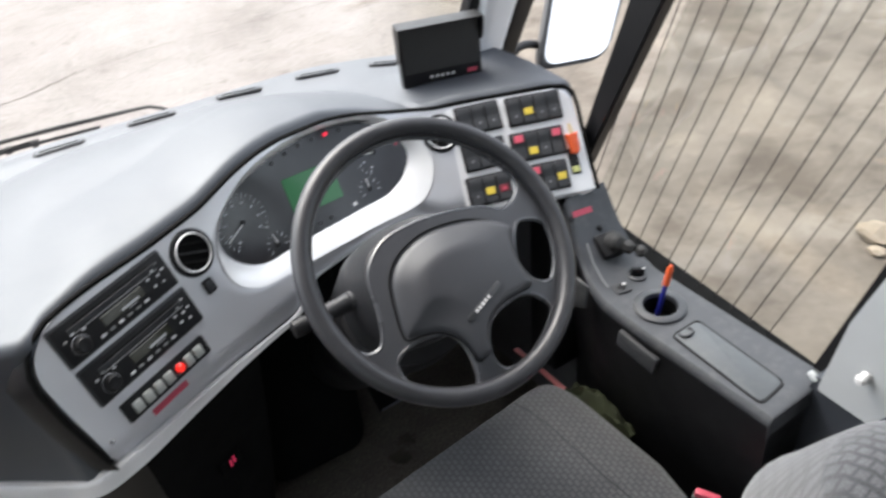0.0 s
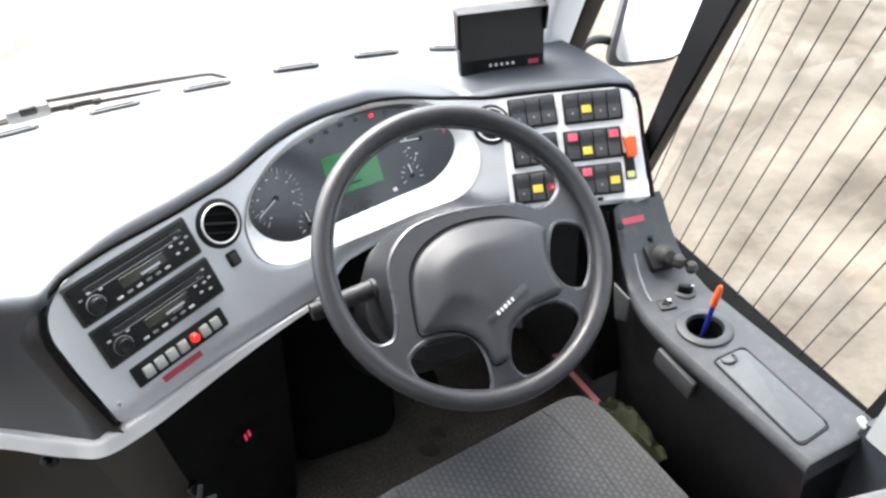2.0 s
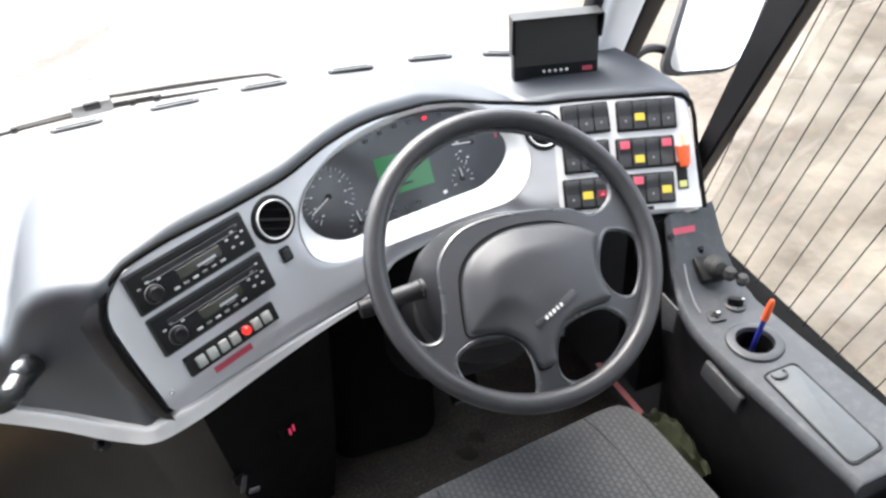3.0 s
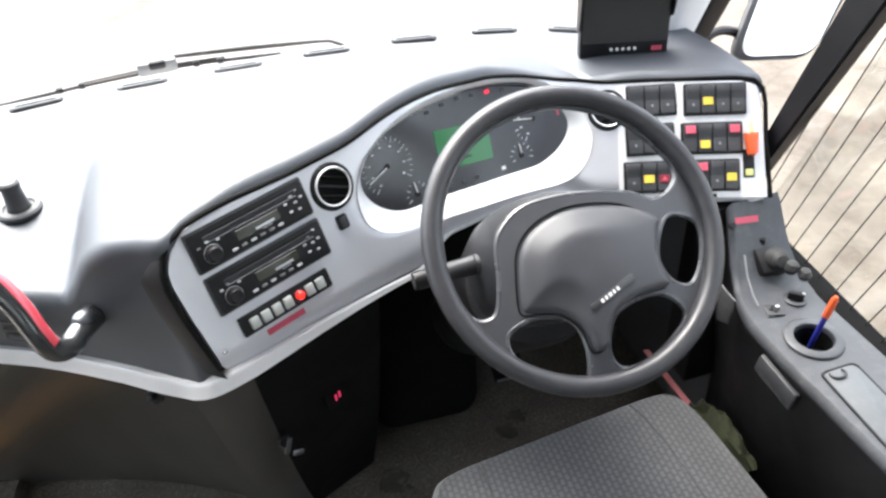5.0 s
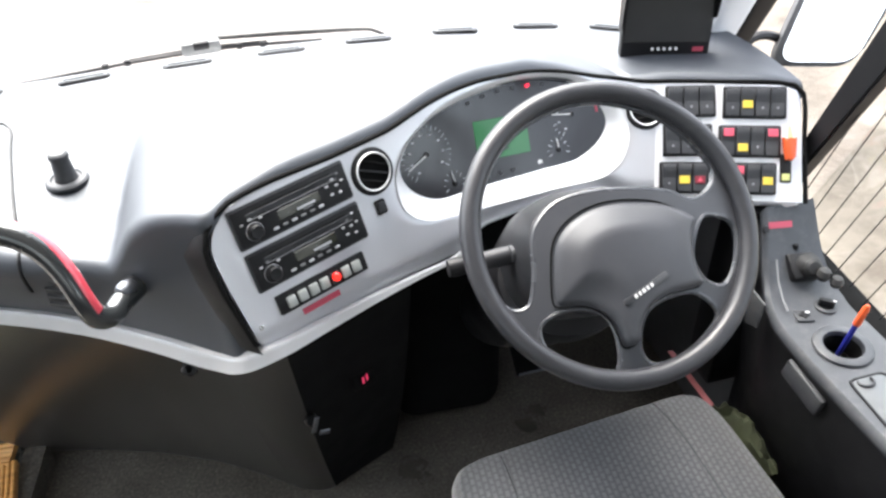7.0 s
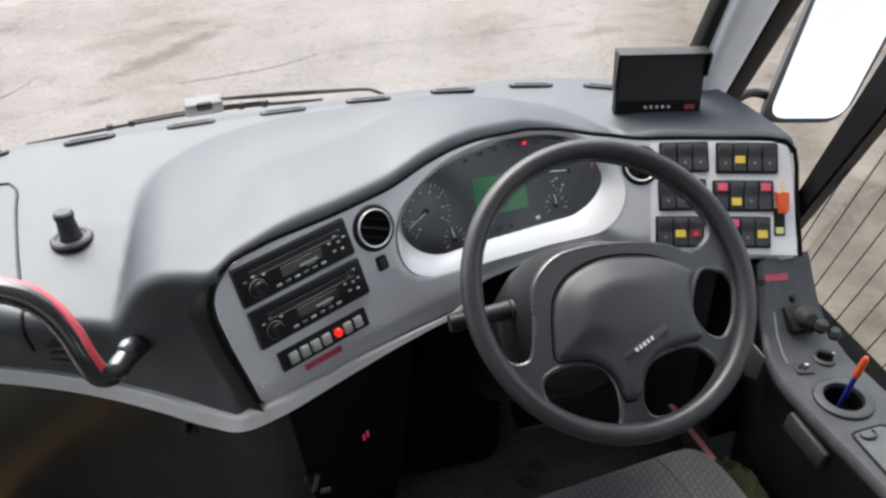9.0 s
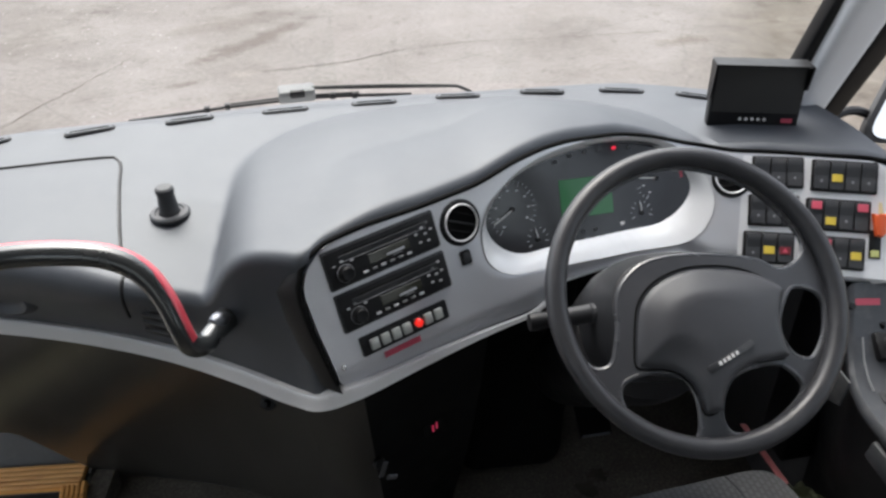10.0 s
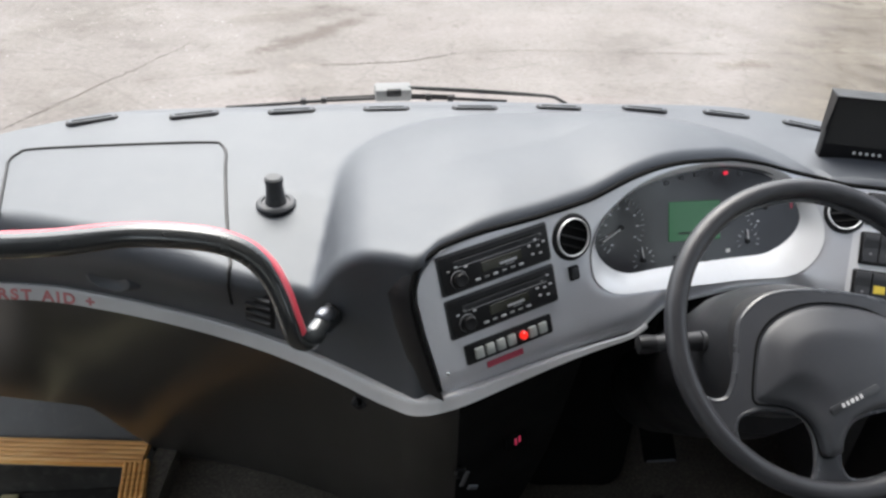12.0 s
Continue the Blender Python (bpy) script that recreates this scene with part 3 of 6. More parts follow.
def cabin_side(name, x, y0, y1, z_floor):
    """A side wall of the passenger cabin with a row of windows: low panel, head rail, posts and panes. Unseen; added to
    bring light to the dashboard.
    """
    setting("wall_" + name, bbox(0.05, y1 - y0, 0.84 - z_floor, at(x, (y0 + y1) / 2, (0.84 + z_floor) / 2)), M_wallin, "grey plastic side wall below the windows", "wall", flat=True)
    setting("wall_head_" + name, bbox(0.05, y1 - y0, 0.38, at(x, (y0 + y1) / 2, 2.24)), M_wallin, "grey plastic rail above the windows", "wall", flat=True)
    win = tagged(thing("window_" + name, "unseen row of large clear side windows with dark posts, added for light", "window", at(x, y0, 0.84)), kind="structure")
    ys = np.linspace(y0 + 0.04, y1 - 0.04, 5)
    for y in ys:
        part("post", bbox(0.05, 0.08, 1.21, at(x, y, 1.445)), M_dark, win, world=True, flat=True)
    for ya, yb in zip(ys, ys[1:]):
        w = part("pane", bbox(0.006, yb - ya - 0.08, 1.21, at(x, (ya + yb) / 2, 1.445)), M_tint, win, "clear glass", world=True, flat=True)
        w.visible_shadow = False


cabin_side("left", -1.32, -6.97, -0.70, -0.025)
# Plain unseen wall; its width limits the light from the left.
setting("wall_left_post", bbox(0.05, 1.10, 2.455, at(-1.32, -0.15, 1.2025)), M_wallin, "grey plastic wall beside the entrance", "wall", flat=True)
cabin_side("right", 1.085, -6.97, -1.60, 0.60)
setting("wall_right_post", bbox(0.05, 1.42, 1.83, at(1.085, -0.89, 1.515)), M_wallin, "grey plastic wall behind the driver", "wall", flat=True)
door_1 = tagged(thing("door_1", "glazed entrance door with a dark frame", "door", at(-1.33, 0.9, -0.4)), kind="structure")
part("bottom_rail", bbox(0.04, 1.0, 0.36, at(-1.33, 0.9, -0.42), 0.004), M_dark, door_1, world=True)
part("stile", bbox(0.04, 0.07, 2.6, at(-1.33, 0.44, 0.70), 0.004), M_dark, door_1, world=True)
part("stile", bbox(0.04, 0.07, 1.9, at(-1.33, 1.42, 0.35), 0.004), M_dark, door_1, world=True)
dp = part("pane", bbox(0.006, 0.92, 2.2, at(-1.33, 0.93, 0.85)), M_glass, door_1, "clear glass", world=True, flat=True)
dp.visible_shadow = False
setting("wall_right_low", bbox(0.036, 8.4, 0.60, at(1.078, -2.80, 0.30)), M_wallin, "grey plastic lower side wall", "wall", flat=True)
setting("wall_left_high", bbox(0.05, 0.70, 0.46, at(-1.32, 0.75, 2.20)), M_wallin, "grey plastic wall above the door", "wall", flat=True)
setting("wall_right_high", bbox(0.05, 1.05, 0.58, at(1.085, 0.345, 2.14)), M_wallin, "grey plastic wall above the window", "wall", flat=True)
# front end below the windscreen
bm = bmesh.new()
sheet([[(x, max(screen_y(x) + dy, 1.56 if x < 0 and z < 0.7 else 0.0), z) for x in np.linspace(-1.3, 1.1, 29)] for dy, z in ((0.03, 0.89), (0.12, 0.85), (0.2, 0.6), (0.21, -0.4), (0.05, -0.6))], bm)
setting("front_panel", bm, M_body, "white painted bus front below the windscreen", "bodywork")


# driver's window: leaning frame, pane and heating wires
window_1 = tagged(thing("window_1", "driver's side window with thin dark heating wires", "window", at(1.055, 0.6, 0.665)), kind="structure")
WX = 1.055
LOW, HIGH = 0.630, 1.85
front_low, front_high = 0.985, 0.985 - 0.437 * (HIGH - LOW)


def frame_bar(a0, a1, b0, b1, x0=WX - 0.02, x1=WX + 0.03):
    """A bar between two side lines in the window's plane, given as (y, z) ends."""
    b = bmesh.new()
    for x in (x0, x1):
        b.faces.new([b.verts.new((x, *q)) for q in (a0, a1, b1, b0)])
    f = list(b.faces)
    va, vb = list(f[0].verts), list(f[1].verts)
    for i in range(4):
        b.faces.new((va[i], va[(i + 1) % 4], vb[(i + 1) % 4], vb[i]))
    bmesh.ops.bevel(b, geom=list(b.edges), offset=0.004, segments=2, affect="EDGES")
    return b


part("window_frame", frame_bar((0.908 + 0.437 * (0.828 - LOW), LOW), (0.908 - 0.437 * (HIGH - 0.828), HIGH), (0.953 + 0.30 * (0.828 - LOW), LOW), (0.953 - 0.35 * (HIGH - 0.828), HIGH), x1=WX + 0.014), M_black, window_1, "black slanting divider", world=True)
part("window_frame", frame_bar((0.380, LOW), (0.380 - 0.225 * (HIGH - LOW), HIGH), (0.335, LOW), (0.335 - 0.225 * (HIGH - LOW), HIGH)), M_black, window_1, "black rear rubber edge", world=True)
part("window_sill", bbox(0.042, 0.74, 0.026, pose(WX - 0.004, 0.68, 0.6545, 5.5, 0, 0), 0.005), M_void, window_1, "black rubber sill", world=True)
pane = frame_bar((0.36, LOW), (0.36 - 0.225 * (HIGH - LOW), HIGH), (0.95, LOW), (0.95 - 0.40 * (HIGH - LOW), HIGH), WX + 0.006, WX + 0.011)
pg = part("pane", pane, M_tint, window_1, "clear glass", world=True, flat=True)
pg.visible_shadow = False
for i in range(13):
    ya = 0.4735 + 0.0384 * i
    z0, z1 = 0.642 + 0.108 * (ya - 0.44), HIGH
    yb = ya - 0.321 * (z1 - z0)
    w = tube([(WX + 0.003, ya + 0.002 * math.sin(7 * s + i) * 0.6 + (yb - ya) * s, z0 + (z1 - z0) * s) for s in np.linspace(0, 1, 14)], 0.0011, 6)
    part("heating_wire", w, M_black, window_1, world=True)

# windscreen
bm = bmesh.new()
rows = []
for s in np.linspace(0, 1, 8):
    rows.append([(0.08 + (x - 0.08) * (1 - 0.06 * s), screen_y(x) + 0.03 - 0.56 * s, 0.955 + 1.40 * s) for x in np.linspace(-0.95, 1.02, 31)])
sheet(rows, bm)
bmesh.ops.solidify(bm, geom=list(bm.faces), thickness=0.006)
ws = setting("windscreen", bm, M_screen, "large curved clear windscreen", "windscreen")
ws.visible_shadow = False
bm = tube([(x, screen_y(x) + 0.026, 0.928) for x in np.linspace(-0.98, 1.03, 41)], 0.007, 8)
setting("windscreen_seal", bm, M_rubber, "black rubber windscreen seal", "seal")


def pillar(name, foot, head, w, material, label):
    a, b = Vector(foot), Vector(head)
    prof = [(math.copysign(abs(math.cos(t)) ** 0.6, math.cos(t)) * w[0], math.copysign(abs(math.sin(t)) ** 0.6, math.sin(t)) * w[1]) for t in np.linspace(0, 2 * math.pi, 20, endpoint=False)]
    bm = tube([a.lerp(b, s) for s in np.linspace(0, 1, 6)], lambda s: prof, up=(1, 0, 0))
    return setting(name, bm, material, label, "pillar")


def slab(name, rows, material, label):
    """A leaning pillar cover from (z, left x, right x) stations, its plan rounded."""
    pts = []
    for z, xa, xb, dy, dep in rows:
        y = 1.285 - 0.418 * (z - 0.86) + dy
        c, h = (xa + xb) / 2, (xb - xa) / 2
        pts.append([(c + h * math.copysign(abs(math.cos(a)) ** 0.5, math.cos(a)), y + dep * math.copysign(abs(math.sin(a)) ** 0.5, math.sin(a)), z) for a in np.linspace(0, 2 * math.pi, 28, endpoint=False)])
    bm = sheet(pts, closed=True)
    return setting(name, bm, material, label, "pillar")


slab("pillar_front_right", [(0.84, 1.000, 1.064, 0, 0.03), (0.93, 0.997, 1.070, 0, 0.03), (1.20, 0.985, 1.084, 0, 0.03), (1.55, 0.975, 1.09, 0, 0.03), (2.43, 0.955, 1.09, 0, 0.03)], M_pillar, "pale grey plastic windscreen pillar trim")
slab("pillar_front_right_edge", [(z, 0.970, 1.003, 0.02, 0.02) for z in (0.86, 1.2, 1.6, 2.43)], M_black, "black rubber edge of the windscreen pillar")
slab("pillar_front_right_outer", [(0.82, 1.058, 1.118, 0.01, 0.03), (0.90, 1.065, 1.122, 0.01, 0.03), (1.18, 1.084, 1.150, 0.01, 0.03), (2.43, 1.09, 1.18, 0.01, 0.03)], M_black, "black outer face of the windscreen pillar")
pillar("pillar_front_left", (-1.12, 1.10, 0.76), (-1.03, 0.64, 2.43), (0.04, 0.04), M_trim, "grey plastic windscreen pillar trim")
# trim panel behind the driver's window
SIDEWAYS = Matrix(((0, 0, 1, 0), (1, 0, 0, 0), (0, 1, 0, 0), (0, 0, 0, 1)))
bm = prism(rounded([(0.333, 0.677), (0.247, 0.673), (0.216, 0.73), (0.10, 1.05), (-0.18, 1.8), (0.06, 1.8), (0.316, 0.83)], 0.006, 3), 0.985, 1.035, SIDEWAYS, 0.006)
trim_panel = tagged(part("trim_panel", bm, M_trim, None, "grey plastic pillar trim beside the driver's window"), category="trim", kind="structure")
bm = prism([(0.362, 0.60), (0.343, 0.694), (0.325, 0.697), (0.20, 0.669), (0.16, 0.40), (0.33, 0.40)], 0.992, 1.04, SIDEWAYS, 0.005)
part("lower_trim", bm, M_dash, trim_panel, "dark grey lower trim", world=True)
part("clip", bbox(0.010, 0.018, 0.010, pose(0.995, 0.348, 0.688, 25, 20, 0), 0.003), M_trim, trim_panel, "small pale clip", world=True)
hook = tagged(part("coat_hook", lathe([(0.0, 0.022), (0.006, 0.02), (0.009, 0.012), (0.005, 0.006), (0.008, 0.0)], 16, at(0.983, 0.271, 0.759) @ pose(0, 0, 0, 0, -90, 0)), M_white, None, "small white plastic hook on the pillar trim"), category="hook")

# ---- dashboard ----
DASH = at(0.3, 1.15, 0.0)
dashboard = thing("dashboard", "dark grey moulded bus dashboard with a silver instrument face", "dashboard", DASH)

cols = sorted(set([round(x, 4) for x in np.linspace(-1.15, -0.16, 42)] + [round(x, 4) for x in np.linspace(-0.155, 1.036, 150)]))


def dash_profile(x):
    """The dashboard's section at x, from its lower front edge up and over to the windscreen."""
    w = sst(-0.12, 0.02, x)
    ra = (0.034 - 0.014 * sst(-0.36, -0.22, x)) * (1 - w) + 0.019 * w
    lz = lip_z(x)
    zb = 0.765 + 0.03 * sst(-0.02, 0.05, x) + max(0.0, (x - 0.995) / 0.04 * 0.145)
    col = []
    for z in np.linspace(zb, lz - ra, 12):
        col.append((x, front_y(x, z) + 0.036 * sst(0.0, 0.05, x) * sst(0.0, 0.018, lz - ra - z), z))
    yt = front_y(x, lz - ra)
    for k in range(1, 6):
        a = radians(90 * k / 6)
        col.append((x, yt + ra * (1 - math.cos(a)), lz - ra + ra * math.sin(a) - (lz - top_z(x, yt + ra)) * k / 6))
    ye = screen_y(x) + 0.012
    for s in np.linspace(0, 1, 64):
        y = yt + ra + (ye - yt - ra) * s
        col.append((x, y, top_z(x, y)))
    col.append((x, ye + 0.004, 0.90))
    return col


part("top_panel", sheet([dash_profile(x) for x in cols]), M_dash, dashboard, world=True, sharp=60)

# instrument face with the cluster's opening
def ring_of(points, centre, n, dense=60, per=10):
    """Radius by angle of a closed outline about a centre, at n even angles."""
    line = smooth_line([(*p, 0) for p in points], per, True)
    ang = np.array([math.atan2(p.y - centre[1], p.x - centre[0]) for p in line])
    rad = np.array([math.hypot(p.y - centre[1], p.x - centre[0]) for p in line])
    o = np.argsort(ang)
    ang, rad = ang[o], rad[o]
    th = np.linspace(-math.pi, math.pi, n, endpoint=False)
    return th, np.interp(th, np.r_[ang - 2 * math.pi, ang, ang + 2 * math.pi], np.r_[rad, rad, rad])


CC = (0.505, 0.925)
chin = [(0.288, 0.93), (0.296, 0.893), (0.325, 0.868), (0.37, 0.856), (0.526, 0.838), (0.65, 0.833), (0.705, 0.85), (0.733, 0.89), (0.722, 0.935), (0.675, 0.978), (0.61, 1.000), (0.50, 1.017), (0.39, 1.013), (0.325, 0.988), (0.297, 0.96)]
glass = [(0.303, 0.941), (0.326, 0.972), (0.389, 0.994), (0.505, 0.998), (0.611, 0.983), (0.67, 0.959), (0.702, 0.92), (0.695, 0.891), (0.657, 0.865), (0.60, 0.856), (0.425, 0.868), (0.359, 0.876), (0.316, 0.905)]
NA = 420
th, r_chin = ring_of(chin, CC, NA)
_, r_glass = ring_of(glass, CC, NA)


def low_z(x):
    """Lower edge of the face, arched over the steering column."""
    return 0.796 + 0.027 * sst(0.375, 0.445, x) * (1 - sst(0.66, 0.73, x))


outer = [(0.058, 0.798), (0.046, 0.812), (0.035, 0.85), (0.022, 0.893), (0.011, 0.938), (0.010, 0.956), (0.015, 0.973), (0.027, 0.987), (0.044, 0.996)]
outer += [(x, lip_z(x) - 0.006) for x in np.linspace(0.062, 1.0, 60)]
outer += [(1.022, 0.958), (1.026, 0.945), (1.014, 0.885), (0.994, 0.80), (0.985, 0.795)]
outer += [(x, low_z(x)) for x in np.linspace(0.96, 0.08, 60)]


def ring_poly(points, centre, th):
    """Radius by angle of a closed polygon, corners kept."""
    p = np.array(points)
    q = np.roll(p, -1, axis=0)
    s = np.linspace(0, 1, 12, endpoint=False)
    line = np.concatenate([p[i] + (q[i] - p[i]) * s[:, None] for i in range(len(p))])
    d = line - np.array(centre)
    ang, rad = np.arctan2(d[:, 1], d[:, 0]), np.hypot(d[:, 0], d[:, 1])
    o = np.argsort(ang)
    ang, rad = ang[o], rad[o]
    return np.interp(th, np.r_[ang - 2 * math.pi, ang, ang + 2 * math.pi], np.r_[rad, rad, rad])


r_out = ring_poly(outer, CC, th)
rows = []
for s in (0.0, 0.0, 0.02, 0.06, 0.12, 0.2, 0.3, 0.4, 0.5, 0.6, 0.7, 0.8, 0.9, 0.97, 1.0, 1.0):
    row = []
    for a, rc, ro in zip(th, r_chin, r_out):
        r = rc + (ro - rc) * s
        row.append((CC[0] + r * math.cos(a), CC[1] + r * math.sin(a)))
    rows.append(row)
pts = []
for i, row in enumerate(rows):
    off = -0.012 if i in (0, len(rows) - 1) else (0.0015 if i in (1, len(rows) - 2) else 0.003)
    pts.append([face_p(x, z, off - 0.013 * sst(0.040, 0.0, z - low_z(x)) ** 2) for x, z in row])
part("fascia", sheet(pts, closed=True), M_silver, dashboard, "silver-grey painted instrument face", world=True, sharp=50)
# brighter skin over the face behind the switch banks: the light there is painted in
rows = []
for s in np.linspace(0, 1, 14):
    row = []
    for q in np.linspace(0, 1, 16):
        z = 0.801 + (lip_z(0.9) - 0.009 - 0.801) * s
        xl = 0.757 + 0.245 * (z - 0.805)
        xr = float(np.interp(z, [0.80, 0.885, 0.93, 0.955, 0.975], [0.994, 1.012, 1.022, 1.019, 0.985]))
        row.append(face_p(xl + (xr - xl) * q, z, 0.0038))
    rows.append(row)
part("fascia_lit_end", sheet(rows), M_silver_lit, dashboard, "right end of the instrument face, its brightness painted in", world=True, sharp=50)
# sloping bright surround of the cluster
pts = []
for k, s in enumerate(np.linspace(0, 1, 7)):
    row = []
    for a, rc, rg in zip(th, r_chin, r_glass):
        r = rc + (rg - rc) * s
        p = face_p(CC[0] + r * math.cos(a), CC[1] + r * math.sin(a), 0.004 * (1 - s) + 0.003 * math.sin(math.pi * s))
        p.y += 0.022 * s
        row.append(p)
    pts.append(row)
part("cluster_surround", sheet(pts, closed=True), M_bright, dashboard, "bright silver sloping rim round the instruments", world=True, sharp=50)

# dark edging round the face
edge = [face_p(x, z, 0.001) for x, z in [(0.041, 0.812), (0.036, 0.826), (0.028, 0.85), (0.014, 0.893), (0.003, 0.938), (0.002, 0.958), (0.008, 0.977), (0.022, 0.992), (0.042, 1.001)] + [(x, lip_z(x) - 0.003) for x in np.linspace(0.06, 0.995, 60)] + [(1.022, 0.964), (1.033, 0.952), (1.03, 0.93), (1.018, 0.885), (1.0, 0.80)]]
part("edging", tube(edge, 0.0040, 8), M_void, dashboard, "dark soft edging round the instrument face", world=True)

side = [(0.046, 0.797), (0.040, 0.815), (0.028, 0.85), (0.014, 0.893), (0.003, 0.938), (0.002, 0.958), (0.008, 0.977)]
rows = []
for s2 in np.linspace(0, 1, 6):
    rows.append([face_p(x, z, 0.004) + Vector((-0.036 * s2 - 0.004 * math.sin(math.pi * s2), 0.034 * s2, 0.0)) * (1 - 0.7 * sst(0.93, 0.98, z)) for x, z in side])
part("side_band", sheet(rows), M_black, dashboard, "dark soft side of the instrument housing", world=True)

# silver band along the lower front
band = smooth_line([(x, strip_y(x) - 0.006, 0.758 + 0.010 * sst(-0.2, -0.7, x)) for x in (-1.15, -1.0, -0.8, -0.7, -0.6, -0.5, -0.4, -0.296, -0.2, -0.107, -0.05)] + [(-0.018, 0.795, 0.758), (0.006, 0.776, 0.763), (0.028, 0.764, 0.774), (0.052, 0.761, 0.784)] + [tuple(face_p(x, low_z(x) - 0.011 + 0.020 * (x - 0.09), -0.007)) for x in (0.09, 0.14, 0.20, 0.26, 0.32, 0.37, 0.40)], 6)
BAND = [(-0.008, -0.010), (0.008, -0.010), (0.0115, -0.0065), (0.0055, 0.0095), (0.0045, 0.0125), (0.002, 0.015), (-0.008, 0.016)]


def band_section(s):
    k = sst(0.60, 0.98, s)
    lift = 0.0042 * sst(0.05, 0.35, s)
    return [(x * (1.15 - 0.75 * k), (y + (lift if y < 0 else 0)) * (1.22 - 0.95 * k)) for x, y in BAND]


part("trim_band", ribbon(band, band_section), M_strip, dashboard, "silver band along the dashboard's lower edge", world=True)
low = [face_p(x, low_z(x) - 0.002, -0.009) for x in np.linspace(0.385, 0.76, 40)]
part("trim_band", tube(low, 0.0026, 8), M_trim, dashboard, "thin silver lower edge", world=True)
# underside behind the face
bm = sheet([[face_p(x, low_z(x), -0.012) + Vector((0, dy, dz)) for x in np.linspace(0.03, 1.0, 60)] for dy, dz in ((0, 0), (0.02, -0.012), (0.16, -0.03), (0.3, -0.2))])
part("underside", bm, M_black, dashboard, "black underside", world=True)

# kick panel below the band, and the leg of the dashboard beside the driver
KF_X, KF_Y = [-1.15, -0.95, -0.64, -0.45, -0.30, -0.155, -0.05, 0.03, 0.086], [1.50, 1.49, 1.412, 1.366, 1.312, 1.240, 1.170, 1.105, 1.071]
rows = []
for s in np.linspace(0, 1, 14):
    row = []
    for t in np.linspace(0, 0.955, 60):
        xa, xb = -1.15 + 1.185 * t, -1.15 + 1.236 * t
        zb = 0.33 * sst(-0.585, -0.68, xb)
        q = s * (0.745 - zb) / 0.745
        a = strip_y(xa) + 0.01
        b = float(np.interp(xb, KF_X, KF_Y))
        row.append((xa + (xb - xa) * q, a + (b - a) * q - 0.03 * math.sin(math.pi * q), 0.745 * (1 - q)))
    rows.append(row)
rows_kick = list(rows)
rows.append([(p[0], p[1] + 0.03, p[2]) for p in rows[-1]])
part("kick_panel", sheet(rows), M_kick, dashboard, "smooth dark grey panel down to the floor", world=True)


def leg_point(s, t):
    """A point of the leg's face, s down and t across."""
    a = Vector((0.035, 0.778, 0.745)).lerp(Vector((0.30, 0.895, 0.775)), t)
    b = Vector((0.086, 1.071, 0)).lerp(Vector((0.272, 1.153, 0)), t)
    p = a.lerp(b, s)
    p.y -= 0.03 * math.sin(math.pi * s)
    return p


rows = []
for kick_row, s in zip(rows_kick, np.linspace(0, 1, 14)):
    a, b, c = Vector(kick_row[-1]), leg_point(s, 0.0), leg_point(s, 0.16)
    rows.append([a * (1 - t) ** 2 + b * 2 * t * (1 - t) + c * t ** 2 for t in np.linspace(0, 1, 10)])
part("kick_corner", sheet(rows), M_kick, dashboard, "rounded dark grey corner of the lower panel", world=True)
rows = []
for s in np.linspace(0, 1, 12):
    row = [leg_point(s, t) for t in np.linspace(0.16, 1, 12)]
    row.append(row[-1] + Vector((0.005, 0.03, 0)))
    row.append(row[-1] + Vector((-0.03, 0.35, 0)))
    rows.append(row)
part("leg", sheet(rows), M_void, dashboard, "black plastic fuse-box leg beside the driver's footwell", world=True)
part("knob", lathe([(0.0, 0.0), (0.013, 0.0), (0.013, 0.006), (0.007, 0.008), (0.006, 0.02), (0.0, 0.022)], 20, pose(-0.074, 0.872, 0.688, 60, 0, -35)), M_black, dashboard, "small black turn catch", world=True)
for x, y, z in ((-0.55, 1.16, 0.62), (-0.50, 1.22, 0.47)):
    part("screw", lathe([(0.0, 0.003), (0.004, 0.002), (0.005, 0.0)], 10, pose(x, y - 0.005, z, 75, 0, 0)), M_chrome, dashboard, world=True)

# vent slots along the windscreen
SLOTS = [(-0.80, 1.335), (-0.67, 1.36), (-0.573, 1.373), (-0.386, 1.391), (-0.199, 1.404), (-0.011, 1.412), (0.17, 1.413), (0.345, 1.410), (0.523, 1.396), (0.688, 1.367), (0.83, 1.303), (0.935, 1.235)]
for i, (x, y) in enumerate(SLOTS):
    if i == 1:
        continue
    d = 0.02
    ang = math.degrees(math.atan2(screen_y(x + d) - screen_y(x - d), 2 * d)) * (1.0 if i < 10 else 1.25)
    m = at(x, y, top_z(x, y) + 0.001, ang)
    groove = [m @ Vector((px, py, 0.0)) for px, py in round_rect(0.090, 0.019, 0.009)]
    v = part("vent_slot", prism(round_rect(0.085, 0.0145, 0.007), -0.004, 0.004, m, 0.0018), M_dash, dashboard, "narrow raised demister slot", world=True)
    part("groove", tube(groove, 0.0024, 6, closed=True), M_black, v, world=True)
    part("opening", prism(round_rect(0.072, 0.0058, 0.0028), 0.003, 0.0044, m), M_void, v, "dark slit", world=True)

